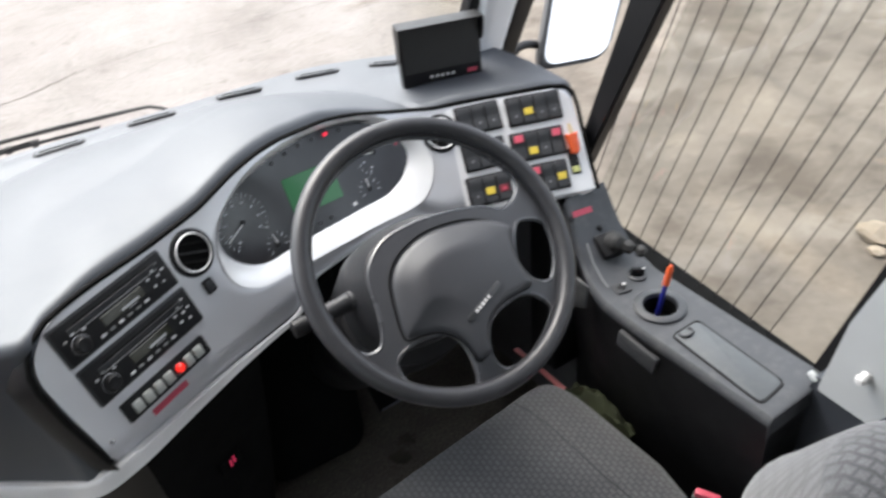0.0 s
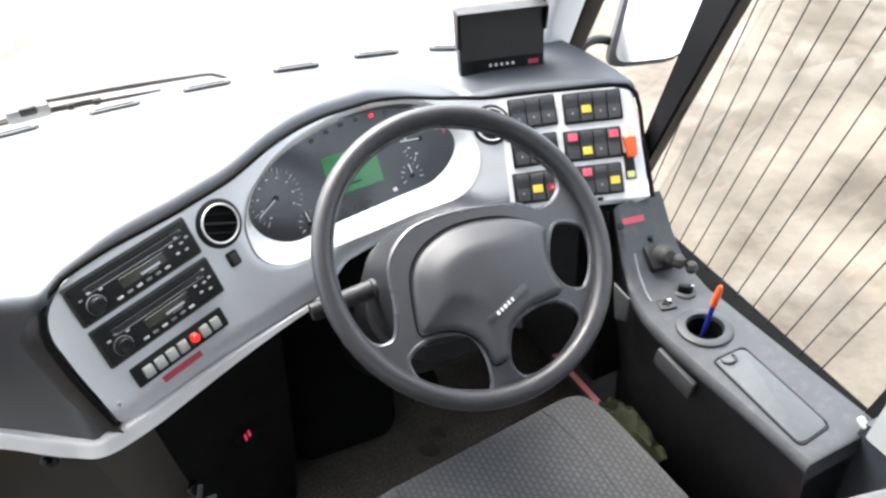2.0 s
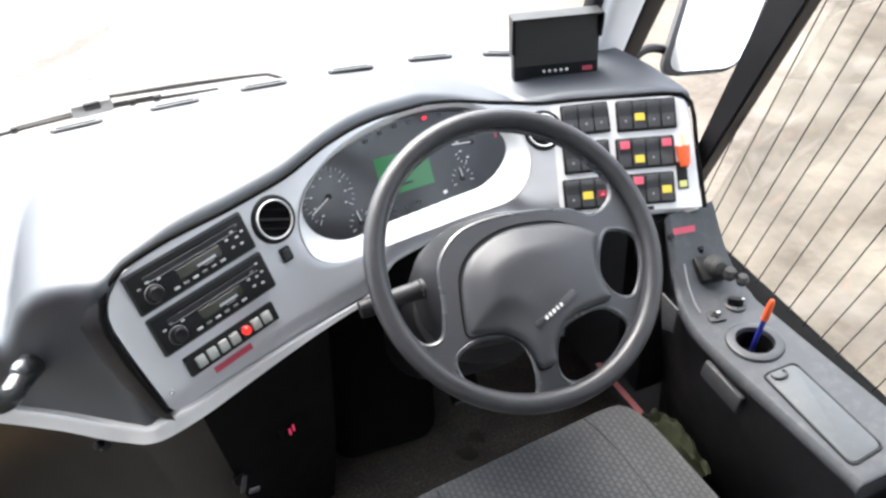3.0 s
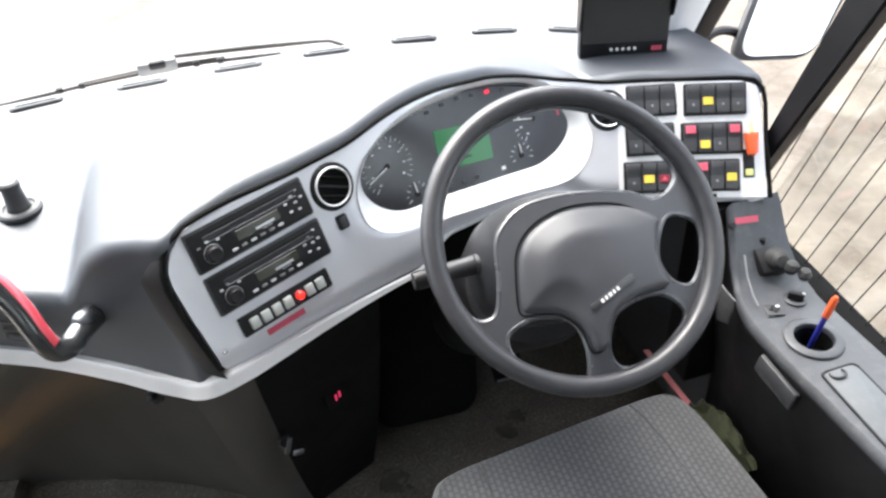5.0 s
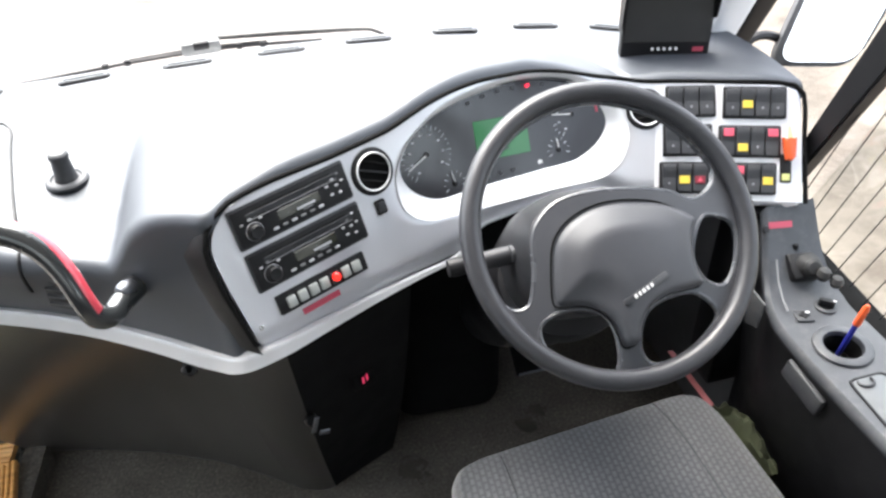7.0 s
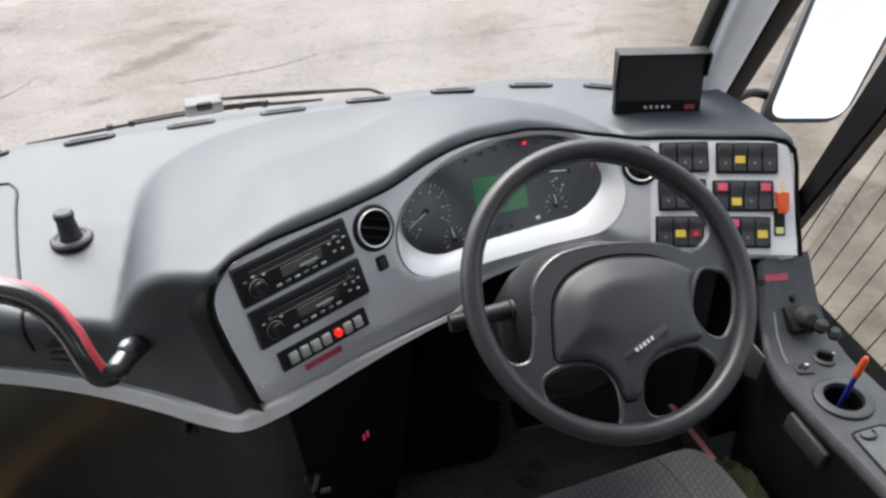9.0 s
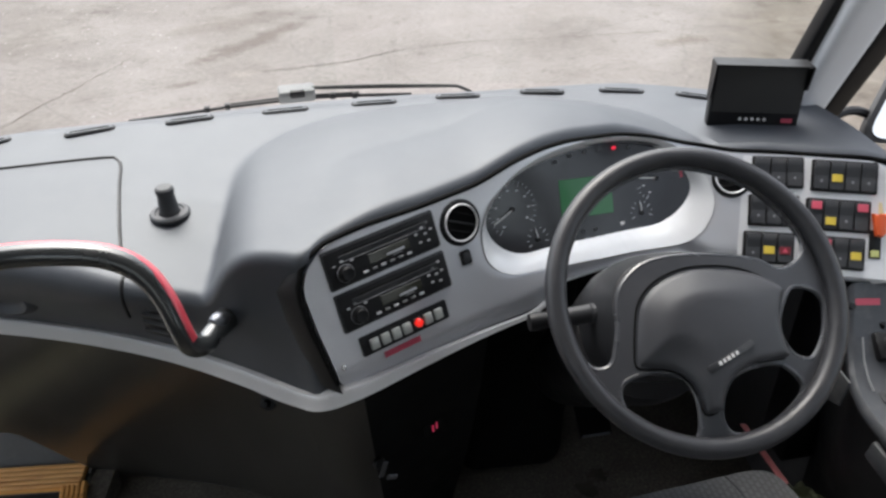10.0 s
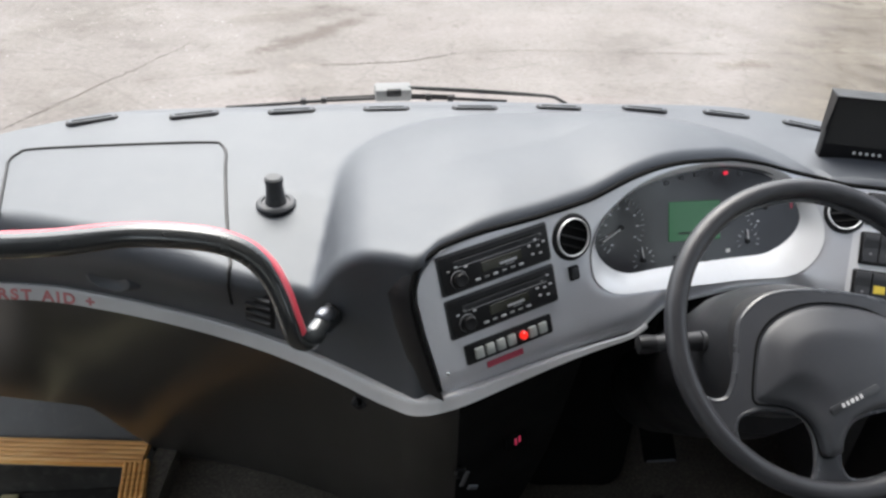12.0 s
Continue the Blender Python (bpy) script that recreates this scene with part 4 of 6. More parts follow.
# lid of the box before the passenger: a seam round a flush panel
seam = [(-0.612, 0.965), (-0.622, 1.003), (-0.642, 1.083), (-0.668, 1.190), (-0.676, 1.225), (-0.669, 1.252), (-0.645, 1.268), (-0.5, 1.279), (-0.345, 1.284), (-0.317, 1.272), (-0.306, 1.240), (-0.302, 1.199), (-0.286, 1.078), (-0.273, 0.995)]
line = [Vector((p.x, p.y, top_z(p.x, p.y) + 0.0005)) for p in smooth_line([(x, y, 0) for x, y in seam], 8)]
for k in range(17, 6, -1):
    x = -0.265 - 0.009 * (17 - k) / 15
    line.append(Vector(dash_profile(x)[k]))
part("lid_seam", tube(line, 0.0028, 6), M_black, dashboard, "dark seam round the flush lid", world=True)
# shallow moulded finger pull below the lid
xg = -0.475
gm = pose(xg, front_y(xg, 0.838) + 0.0015, 0.838, 84, 0, -20) @ Matrix.Diagonal((1.0, 0.50, 1.0, 1))
part("finger_pull", lathe([(0.052, -0.003), (0.046, 0.003), (0.038, 0.0075), (0.030, 0.0065), (0.020, 0.002), (0.008, 0.0008), (0.0, 0.0007)], 40, gm), M_dash, dashboard, "shallow moulded finger pull", world=True)
# small louvred side vent
xv = -0.225
vm = pose(xv, front_y(xv, 0.85) - 0.003, 0.85, 84, 0, -29)
sv = part("side_vent", bbox(0.055, 0.065, 0.006, vm, 0.003), M_black, dashboard, "small black louvred vent", world=True)
for k in range(4):
    part("louvre", bbox(0.044, 0.004, 0.008, vm @ pose(0, -0.022 + 0.0135 * k, 0.003, 30, 0, 0)), M_dark, sv, world=True, flat=True)

# instrument cluster
cluster = thing("instrument_cluster", "black instrument cluster with green display and white dial marks", "instrument cluster", face_m(CC[0], CC[1], -0.02))
pts = []
for s in (1.0, 0.8, 0.6, 0.4, 0.2, 0.001):
    row = []
    for a, rg in zip(th[::3], r_glass[::3]):
        p = face_p(CC[0] + rg * s * math.cos(a), CC[1] + rg * s * math.sin(a))
        p.y += 0.0225
        row.append(p)
    pts.append(row)
part("dial_face", sheet(pts, closed=True), M_dial, cluster, "glossy black dial face", world=True)


def clu(x, z, off=0.0015, roll=0.0):
    m = face_m(x, z, off, roll)
    m.translation.y += 0.0225
    return m


def gauge(x, z, r, a0, a1, n, needle, length, long=0.010, every=5, wd=0.0016):
    m = clu(x, z)
    bm = bmesh.new()
    for k in range(n + 1):
        a = radians(a0 + (a1 - a0) * k / n)
        L = long if k % every == 0 else long * 0.5
        box(bm, L, wd * 0.7 if k % every == 0 else wd * 0.5, 0.0005, m @ pose((r - L / 2) * math.cos(a), (r - L / 2) * math.sin(a), 0, 0, 0, math.degrees(a)))
    for k in range(0, n + 1, every):
        a = radians(a0 + (a1 - a0) * k / n)
        rn = r - long - 0.0055
        if r > 0.03:
            box(bm, 0.0048, 0.0030, 0.0005, m @ pose(rn * math.cos(a), rn * math.sin(a), 0, 0, 0, -8))
    part("gauge_scale", bm, M_greymark, cluster, "white dial marks", world=True, flat=True)
    a = radians(needle)
    part("needle", bbox(length, 0.0019, 0.0012, m @ pose(length / 2 * math.cos(a), length / 2 * math.sin(a), 0.002, 0, 0, needle), 0.0006, 1), M_white, cluster, "white needle", world=True)
    part("needle_hub", lathe([(0.0, 0.003), (0.0035, 0.0027), (0.0045, 0.0)], 16, m), M_black, cluster, world=True)


gauge(0.352, 0.943, 0.048, 225, -40, 24, 198, 0.044, every=3)
gauge(0.640, 0.926, 0.043, 235, 60, 15, 172, 0.040, 0.009, 3, 0.0018)
gauge(0.396, 0.886, 0.022, 200, -20, 8, 95, 0.019, 0.007, 2, 0.0018)
gauge(0.605, 0.878, 0.022, 200, -20, 8, 90, 0.019, 0.007, 2, 0.0018)
part("display", bbox(0.108, 0.067, 0.002, clu(0.497, 0.9245, 0.0015, -8.0), 0.0008, 1), M_lcd, cluster, "green lit display", world=True)
for k, (w, y) in enumerate(((0.045, -0.024),)):
    part("display_text", bbox(w, 0.003, 0.0006, clu(0.497, 0.928, 0.003, -8.0) @ at(-0.012 + 0.004 * k, y)), M_black, cluster, world=True, flat=True)
part("warning_lamp", bbox(0.010, 0.006, 0.002, clu(0.560, 0.985, 0.0015), 0.001, 1), M_led, cluster, "lit red warning lamp", world=True)
for x, z in ((0.44, 0.99), (0.47, 0.992), (0.50, 0.992), (0.53, 0.989), (0.59, 0.98), (0.46, 0.876), (0.485, 0.874), (0.51, 0.872), (0.565, 0.869)):
    part("symbol", bbox(0.008, 0.006, 0.0006, clu(x, z)), M_dark if x != 0.565 else M_white, cluster, world=True, flat=True)
part("coloured_scale", prism([(0.052 * math.cos(radians(a)), 0.052 * math.sin(radians(a))) for a in range(-5, 50, 6)] + [(0.047 * math.cos(radians(a)), 0.047 * math.sin(radians(a))) for a in range(49, -6, -6)], 0, 0.0006, clu(0.640, 0.925)), M_redprint, cluster, "red end of the scale", world=True, flat=True)


# round air vents in the face
def round_vent(x, z, turn):
    m = face_m(x, z, 0.003)
    v = thing("round_vent", "round black air vent with a bright ring", "air vent", m, "round vents in the instrument face")
    part("ring", lathe([(0.0300, -0.004), (0.0300, 0.005), (0.0288, 0.0068), (0.0274, 0.006), (0.0268, 0.0)], 40), M_bright, v, "thin bright ring")
    part("bowl", lathe([(0.0, 0.0008), (0.018, 0.001), (0.0265, 0.003), (0.0272, 0.004)], 40), M_void, v)
    part("collar", lathe([(0.0300, 0.0038), (0.0350, 0.003), (0.0375, -0.001)], 40), M_black, v)
    for k in (-1, 0, 1):
        y = k * 0.014
        part("vane", bbox(2 * math.sqrt(0.026 ** 2 - y * y), 0.002, 0.005, pose(0, 0, 0, 0, 0, turn) @ pose(0, y, 0.003, 35, 0, 0), 0.0008, 1), M_void if k else M_black, v)
    return v


round_vent(0.253, 0.964, -25)
round_vent(0.770, 0.928, 10)
m = face_m(0.257, 0.913, 0.003, 2)
sw = thing("small_switch", "small black push switch in the instrument face", "switch", m)
part("bezel", prism(round_rect(0.018, 0.023, 0.003), 0, 0.003, None, 0.001), M_black, sw)
part("rocker", prism(round_rect(0.011, 0.016, 0.002), 0.003, 0.005, pose(0, 0, 0, 6, 0, 0), 0.001), M_dark, sw)


# two radios and a row of push buttons
def radio(x, z, roll, seed):
    rnd = random.Random(seed)
    r = thing("radio", "black car radio with slot, small keys and display", "radio", face_m(x, z, 0.0035, roll), "radios in the instrument face")
    part("surround", prism(round_rect(0.189, 0.059, 0.003), -0.01, 0.0022, None, 0.0012), M_dark, r, "thin dark plastic surround")
    part("body", prism(round_rect(0.183, 0.053, 0.003), -0.01, 0.0045, None, 0.0015), M_black, r)
    part("slot_lip", bbox(0.150, 0.0095, 0.0016, pose(0.004, 0.0125, 0.0045, 14, 0, 0), 0.0006, 1), M_dark, r, "sloping lip of the disc slot")
    part("slot", bbox(0.128, 0.0022, 0.0012, at(0.004, 0.0185, 0.0046), 0.0004, 1), M_void, r, "narrow disc slot")
    part("slot_edge", bbox(0.146, 0.0010, 0.0012, at(0.004, 0.0072, 0.0050), 0.0003, 1), M_dim, r, "worn bright edge under the slot")
    part("display", bbox(0.070, 0.0150, 0.0014, at(0.008, -0.0045, 0.0046), 0.0005, 1), M_radioglass, r, "unlit grey display")
    part("knob", lathe([(0.0125, 0.0), (0.0125, 0.003), (0.0105, 0.004), (0.0105, 0.010), (0.009, 0.0118), (0.004, 0.0112), (0.0, 0.0108)], 28, at(-0.066, -0.0100, 0.004)), M_black, r, "round black knob")
    part("knob_ring", lathe([(0.0128, 0.0), (0.0136, 0.0012), (0.0128, 0.0024)], 28, at(-0.066, -0.0100, 0.004)), M_dim, r, "thin worn ring round the knob")
    for k in range(6):
        part("key", bbox(0.0085, 0.0036, 0.002, at(-0.036 + 0.0150 * k, -0.0195, 0.0052), 0.0006, 1), M_greymark if k in (0, 2, 5) else M_button, r)
    for x2, y2 in ((-0.080, 0.0045), (-0.067, 0.0085), (-0.052, 0.0045), (0.058, 0.0020), (0.068, 0.0105), (0.078, 0.0155), (0.072, 0.0000), (0.083, 0.0020), (0.062, -0.0110), (0.076, -0.0125)):
        part("key", bbox(0.0055, 0.0030, 0.0018, at(x2 + rnd.uniform(-0.001, 0.001), y2 + rnd.uniform(-0.001, 0.001), 0.0052), 0.0006, 1), M_greymark if rnd.random() < 0.7 else M_button, r)
    part("brand_bar", bbox(0.030, 0.0034, 0.0005, at(0.018, -0.0075, 0.0056)), M_greymark, r, flat=True)
    part("print_bar", bbox(0.016, 0.0014, 0.0005, at(0.020, -0.0118, 0.0056)), M_dim, r, flat=True)
    return r


radio(0.1255, 0.9665, 2.2, 1)
radio(0.1385, 0.9055, 2.2, 2)
row = thing("button_row", "row of seven push buttons with one lit red", "switch", face_m(0.1485, 0.8505, 0.0035, 2.0))
part("housing", prism(round_rect(0.152, 0.030, 0.002), -0.01, 0.003, None, 0.001), M_black, row)
for k in range(7):
    x = -0.055 + 0.0188 * k
    part("button", bbox(0.0145, 0.017, 0.006, at(x, -0.001, 0.005), 0.002, 2), M_clearbtn if k not in (4,) else M_dark, row, "pale translucent button" if k != 4 else "")
part("pilot_lamp", lathe([(0.0065, 0.0), (0.0065, 0.006), (0.0045, 0.0085), (0.0, 0.0095)], 20, at(-0.055 + 0.0188 * 4, 0.001, 0.006)), M_redlit, row, "glowing red pilot lamp")
part("printed_label", bbox(0.064, 0.0095, 0.0006, at(-0.012, -0.0265, 0.0003)), M_redprint, row, "unreadable red lettering", flat=True)
part("screw", lathe([(0.0, 0.0015), (0.0035, 0.001), (0.004, 0.0)], 10, face_m(0.052, 0.832, 0.003)), M_chrome, dashboard, world=True)


# rocker switch banks
def rocker_bank(x, z, n, width, lenses):
    m = face_m(x, z, 0.0035, 1.0)
    b = thing("switch_bank", "black bank of rocker switches with coloured lenses" if lenses else "black bank of plain rocker switches", "switch bank", m, "rocker switch banks")
    part("housing", prism(round_rect(width, 0.0565, 0.003), -0.008, 0.0035, None, 0.0012), M_black, b)
    pitch = (width - 0.006) / n
    for k in range(n):
        cx = -width / 2 + 0.003 + pitch * (k + 0.5)
        bm = bmesh.new()
        w = pitch * 0.9
        prof = [(-0.0245, 0.003), (-0.0245, 0.0075), (-0.012, 0.0085), (0.0, 0.007), (0.012, 0.0105), (0.0225, 0.0115), (0.0245, 0.0105), (0.0245, 0.003)]
        A = [bm.verts.new((cx - w / 2, y, h)) for y, h in prof]
        B = [bm.verts.new((cx + w / 2, y, h)) for y, h in prof]
        bm.faces.new(A)
        bm.faces.new(B[::-1])
        for i in range(len(prof)):
            j = (i + 1) % len(prof)
            bm.faces.new((A[i], A[j], B[j], B[i]))
        bmesh.ops.bevel(bm, geom=[e for e in bm.edges if e.calc_length() > 0.004], offset=0.0008, segments=1, affect="EDGES")
        rk = part("rocker", bm, M_dark, b)
        lens = lenses.get(k)
        if lens:
            where, mat = lens
            y, h = {"top": (0.0145, 0.0118), "bottom": (-0.0115, 0.0092), "mid": (-0.004, 0.0086)}[where]
            part("lens", bbox(w * 0.76, 0.0140, 0.002, pose(cx, y, h, -3, 0, 0), 0.0008, 1), mat, rk, "coloured lens")
            if mat == M_hazard:
                part("symbol", prism([(-0.0045, -0.003), (0.0045, -0.003), (0.0, 0.005)], 0, 0.0005, pose(cx, y, h + 0.001, -3, 0, 0)), M_pink, rk, "red triangle", flat=True)
        else:
            part("symbol", prism([(0.0026 * math.cos(q) * (1.0 if i % 2 else 0.6), 0.0030 * math.sin(q) * (1.0 if i % 2 else 0.6)) for i, q in enumerate(np.linspace(0, 2 * math.pi, 8, endpoint=False))], 0, 0.0006, pose(cx, -0.010, 0.0086, 3, 0, 0)), M_dim, rk, flat=True)
    return b


rocker_bank(0.8475, 0.9365, 3, 0.088, {})
rocker_bank(0.9510, 0.9365, 4, 0.108, {1: ("mid", M_yellow)})
rocker_bank(0.8300, 0.8825, 3, 0.086, {})
rocker_bank(0.9300, 0.8825, 4, 0.106, {0: ("top", M_pink), 1: ("bottom", M_yellow), 3: ("top", M_pink)})
rocker_bank(0.8120, 0.8300, 3, 0.086, {1: ("mid", M_yellow), 2: ("mid", M_hazard)})
rocker_bank(0.9105, 0.8310, 4, 0.106, {0: ("top", M_pink), 1: ("top", M_pink), 3: ("mid", M_yellow)})
m = face_m(0.980, 0.852, 0.0035, 2)
b = thing("lever_switch", "narrow switch with orange lever cap and yellow sticker", "switch", m)
part("plate", prism(round_rect(0.019, 0.050, 0.002), -0.006, 0.002, at(0, -0.006), 0.0008), M_black, b)
part("lever_cap", prism([(-0.012, 0.0), (-0.004, -0.004), (0.011, 0.001), (0.009, -0.034), (0.004, -0.040), (-0.006, -0.038)], 0.006, 0.020, pose(0.003, 0.046, 0, 0, 0, 0), 0.003), M_orange, b, "bright orange cap")
part("lens", bbox(0.014, 0.012, 0.002, at(0, -0.022, 0.003), 0.0008, 1), M_palelens, b, "pale yellow lens")
part("sticker", bbox(0.012, 0.020, 0.0006, at(0.010, 0.058, 0.0002)), M_yellowtape, b, "yellowed sticker", flat=True)
for x, z in ((0.865, 0.803), (0.885, 0.803), (0.91, 0.8035)):
    part("plug", bbox(0.010, 0.006, 0.004, face_m(x, z, 0.004)), M_black, dashboard, world=True, flat=True)

# ---- monitor ----
mon_m = Matrix.Translation((0.862, 1.152, 0.962)) @ pose(0, 0, 0, 0, 0, -17)
mon = thing("monitor", "small black reversing monitor with keys and a sun visor", "monitor", mon_m)
tilt = pose(0, 0, 0.012, -4, 0, 0) @ Matrix.Diagonal((0.915, 1, 0.93, 1))
part("case", bbox(0.180, 0.032, 0.134, tilt @ at(0, 0.006, 0.055), 0.005, 2), M_black, mon)
part("screen", bbox(0.170, 0.002, 0.094, tilt @ at(0, -0.0100, 0.070), 0.0006, 1), M_display, mon, "dark unlit screen")
for k in range(5):
    part("key", lathe([(0.0032, 0), (0.0032, 0.0015), (0, 0.002)], 10, tilt @ pose(-0.026 + 0.012 * k, -0.0105, 0.010, 90, 0, 0)), M_white, mon, "small white key")
part("badge", bbox(0.021, 0.0015, 0.009, tilt @ at(0.066, -0.011, 0.009)), M_redprint, mon, "red badge", flat=True)
visor = part("visor", bbox(0.186, 0.050, 0.003, tilt @ pose(0, -0.004, 0.1235, 0, 0, 0), 0.001, 1), M_black, mon, "thin black sun visor")
for sx, low in ((-1, 0.040), (1, 0.062)):
    part("flange", prism([(0.014, low), (-0.014, low + 0.012), (-0.029, 0.122), (0.014, 0.1245)], -0.0012, 0.0012, tilt @ at(sx * 0.0925, 0) @ SIDEWAYS), M_black, visor)
part("foot", bbox(0.09, 0.05, 0.022, at(0, 0.028, 0.010), 0.004), M_black, mon, "low black foot")

# ---- peg on a flange ----
pg = thing("dash_peg", "black rubber peg on a round flange on the dashboard", "peg", at(-0.206, 1.088, top_z(-0.206, 1.088)))
part("flange", lathe([(0.033, -0.002), (0.033, 0.003), (0.030, 0.006), (0.024, 0.007), (0.022, 0.0045), (0.018, 0.0045), (0.017, 0.008)], 36), M_dark, pg)
part("stem", lathe([(0.0175, 0.003), (0.016, 0.010), (0.0140, 0.038), (0.0145, 0.041), (0.0155, 0.043), (0.0150, 0.049), (0.0120, 0.052), (0.0, 0.0525)], 30), M_peg, pg, "matt worn peg")

# ---- grab rail ----
M_gloss = plastic("gloss_black_paint", (0.026, 0.029, 0.030), 0.22, 40, 0.0001, 0.2, spec=0.8, coat=0.5)
rail = thing("grab_rail", "black tubular grab rail with a red stripe, bolted to the dashboard", "handrail", at(-0.13, 0.86, 0.86))
path = smooth_line([(-0.110, 0.868, 0.872), (-0.128, 0.838, 0.874), (-0.142, 0.812, 0.874), (-0.156, 0.800, 0.888), (-0.165, 0.803, 0.920), (-0.176, 0.815, 0.955), (-0.195, 0.828, 0.988), (-0.225, 0.838, 1.012), (-0.275, 0.845, 1.026), (-0.365, 0.852, 1.030), (-0.47, 0.862, 1.014), (-0.58, 0.875, 1.004), (-0.75, 0.90, 0.99), (-0.90, 0.95, 0.96), (-0.94, 1.0, 0.93)], 6)
part("tube", tube(path, 0.0162, 16), M_gloss, rail, "gloss black tube", world=True)
stripe = []
for i in range(20, len(path)):
    along = (path[min(i + 1, len(path) - 1)] - path[i - 1]).normalized()
    off = Vector((0.0125, -0.006, 0.004)).lerp(Vector((0.003, 0.0065, 0.0122)), sst(26, 44, i))
    off -= along * off.dot(along)
    stripe.append(path[i] + off.normalized() * (0.0152 + 0.0022 * sst(54, 58, i)))
part("sleeve", tube(path[56:], lambda s: [((0.0163 + 0.0015 * sst(0.0, 0.12, s)) * math.cos(a), (0.0163 + 0.0015 * sst(0.0, 0.12, s)) * math.sin(a)) for a in np.linspace(0, 2 * math.pi, 16, endpoint=False)]), M_gloss, rail, "thicker outer sleeve", world=True)
part("red_stripe", tube(stripe, lambda s: [((0.0076 - 0.0016 * sst(0.15, 0.35, s)) * math.cos(a), 0.0022 * math.sin(a)) for a in np.linspace(0, 2 * math.pi, 8, endpoint=False)]), M_redstripe, rail, "red tape stripe", world=True)
part("joint", lathe([(0.0, 0.017), (0.008, 0.0155), (0.0125, 0.009), (0.0142, 0.0), (0.0128, -0.008), (0.0105, -0.013)], 24, pose(-0.120, 0.852, 0.883, 75, 0, -35)), M_steel, rail, "polished ball joint", world=True)
part("collar", lathe([(0.020, -0.006), (0.020, 0.003), (0.014, 0.010)], 24, pose(-0.112, 0.876, 0.872, 80, 0, -35)), M_black, rail, world=True)

# ---- steering wheel ----
n = Vector((0.02517617, -0.67161144, 0.74047568)).normalized()
X = (Vector((1, 0, 0)) - n * n.x).normalized()
Y = n.cross(X)
WM = Matrix(((X.x, Y.x, n.x, 0.552), (X.y, Y.y, n.y, 0.706), (X.z, Y.z, n.z, 0.939), (0, 0, 0, 1))) @ pose(0, 0, 0, 0, 0, 19)
wheel = thing("steering_wheel", "black four-spoke bus steering wheel turned slightly", "steering wheel", WM)
bm = bmesh.new()
R, r = 0.2062, 0.0138
NR, NT = 120, 20
rings = []
for i in range(NR):
    a = 2 * math.pi * i / NR
    grip = 1 + 0.02 * math.sin(a * 3)
    ring = []
    for k in range(NT):
        b = 2 * math.pi * k / NT
        rr = r * grip * (1 + 0.03 * math.cos(2 * b))
        ring.append(bm.verts.new(((R + rr * math.cos(b)) * math.cos(a), (R + rr * math.cos(b)) * math.sin(a), rr * 1.05 * math.sin(b))))
    rings.append(ring)
for i in range(NR):
    for k in range(NT):
        a, b = rings[i], rings[(i + 1) % NR]
        bm.faces.new((a[k], a[(k + 1) % NT], b[(k + 1) % NT], b[k]))
part("rim", bm, M_wheel, wheel, "worn black leather-grained rim")


# hub carrier: a dished plate whose four arms are left between rounded openings
OPEN = [
    [(0.133, -0.008), (0.160, -0.004), (0.189, -0.024), (0.180, -0.070), (0.150, -0.106), (0.117, -0.094), (0.106, -0.055)],
    [(0.098, -0.107), (0.127, -0.140), (0.102, -0.168), (0.055, -0.190), (0.010, -0.192), (-0.004, -0.162), (0.015, -0.120), (0.055, -0.105)],
    [(-0.040, -0.117), (-0.032, -0.153), (-0.043, -0.190), (-0.088, -0.176), (-0.132, -0.144), (-0.136, -0.108), (-0.100, -0.094), (-0.062, -0.099)],
    [(-0.145, -0.080), (-0.178, -0.072), (-0.193, 0.000), (-0.170, 0.092), (-0.10, 0.166), (0.01, 0.193), (0.115, 0.155), (0.176, 0.080), (0.172, 0.042), (0.130, 0.022), (0.095, 0.040), (0.04, 0.052), (-0.02, 0.058), (-0.071, 0.053), (-0.105, 0.031), (-0.120, 0.005), (-0.128, -0.040)],
]
unturn = pose(0, 0, 0, 0, 0, -19)


def dish(x, y):
    return -0.006 + 0.014 * (1 - min(1.0, math.hypot(x, y) / 0.19) ** 2)


bm = bmesh.new()
loops = [[(0.203 * math.cos(a), 0.203 * math.sin(a)) for a in np.linspace(0, 2 * math.pi, 72, endpoint=False)]]
loops += [[(p.x, p.y) for p in smooth_line([(*q, 0) for q in o], 6, True)] for o in OPEN]
edges = []
for lp in loops:
    vs = [bm.verts.new((x, y, 0)) for x, y in lp]
    edges += [bm.edges.new((vs[i], vs[(i + 1) % len(vs)])) for i in range(len(vs))]
bmesh.ops.triangle_fill(bm, use_beauty=True, use_dissolve=False, edges=edges)
bmesh.ops.subdivide_edges(bm, edges=[e for e in bm.edges if e.calc_length() > 0.02], cuts=2)
bmesh.ops.triangulate(bm, faces=bm.faces)
for v in bm.verts:
    v.co.z = dish(v.co.x, v.co.y)
bmesh.ops.solidify(bm, geom=list(bm.faces), thickness=0.014)
lift = max(v.co.z - dish(v.co.x, v.co.y) for v in bm.verts)
bm.transform(unturn @ Matrix.Translation((0, 0, -lift)))
part("hub_carrier", bm, M_pad, wheel, "four-armed hub carrier", sharp=60)
for lp in loops[1:]:
    t2 = tube([unturn @ Vector((x, y, dish(x, y) - 0.004)) for x, y in lp], 0.0045, 10, closed=True)
    part("opening_lip", t2, M_lip, wheel)
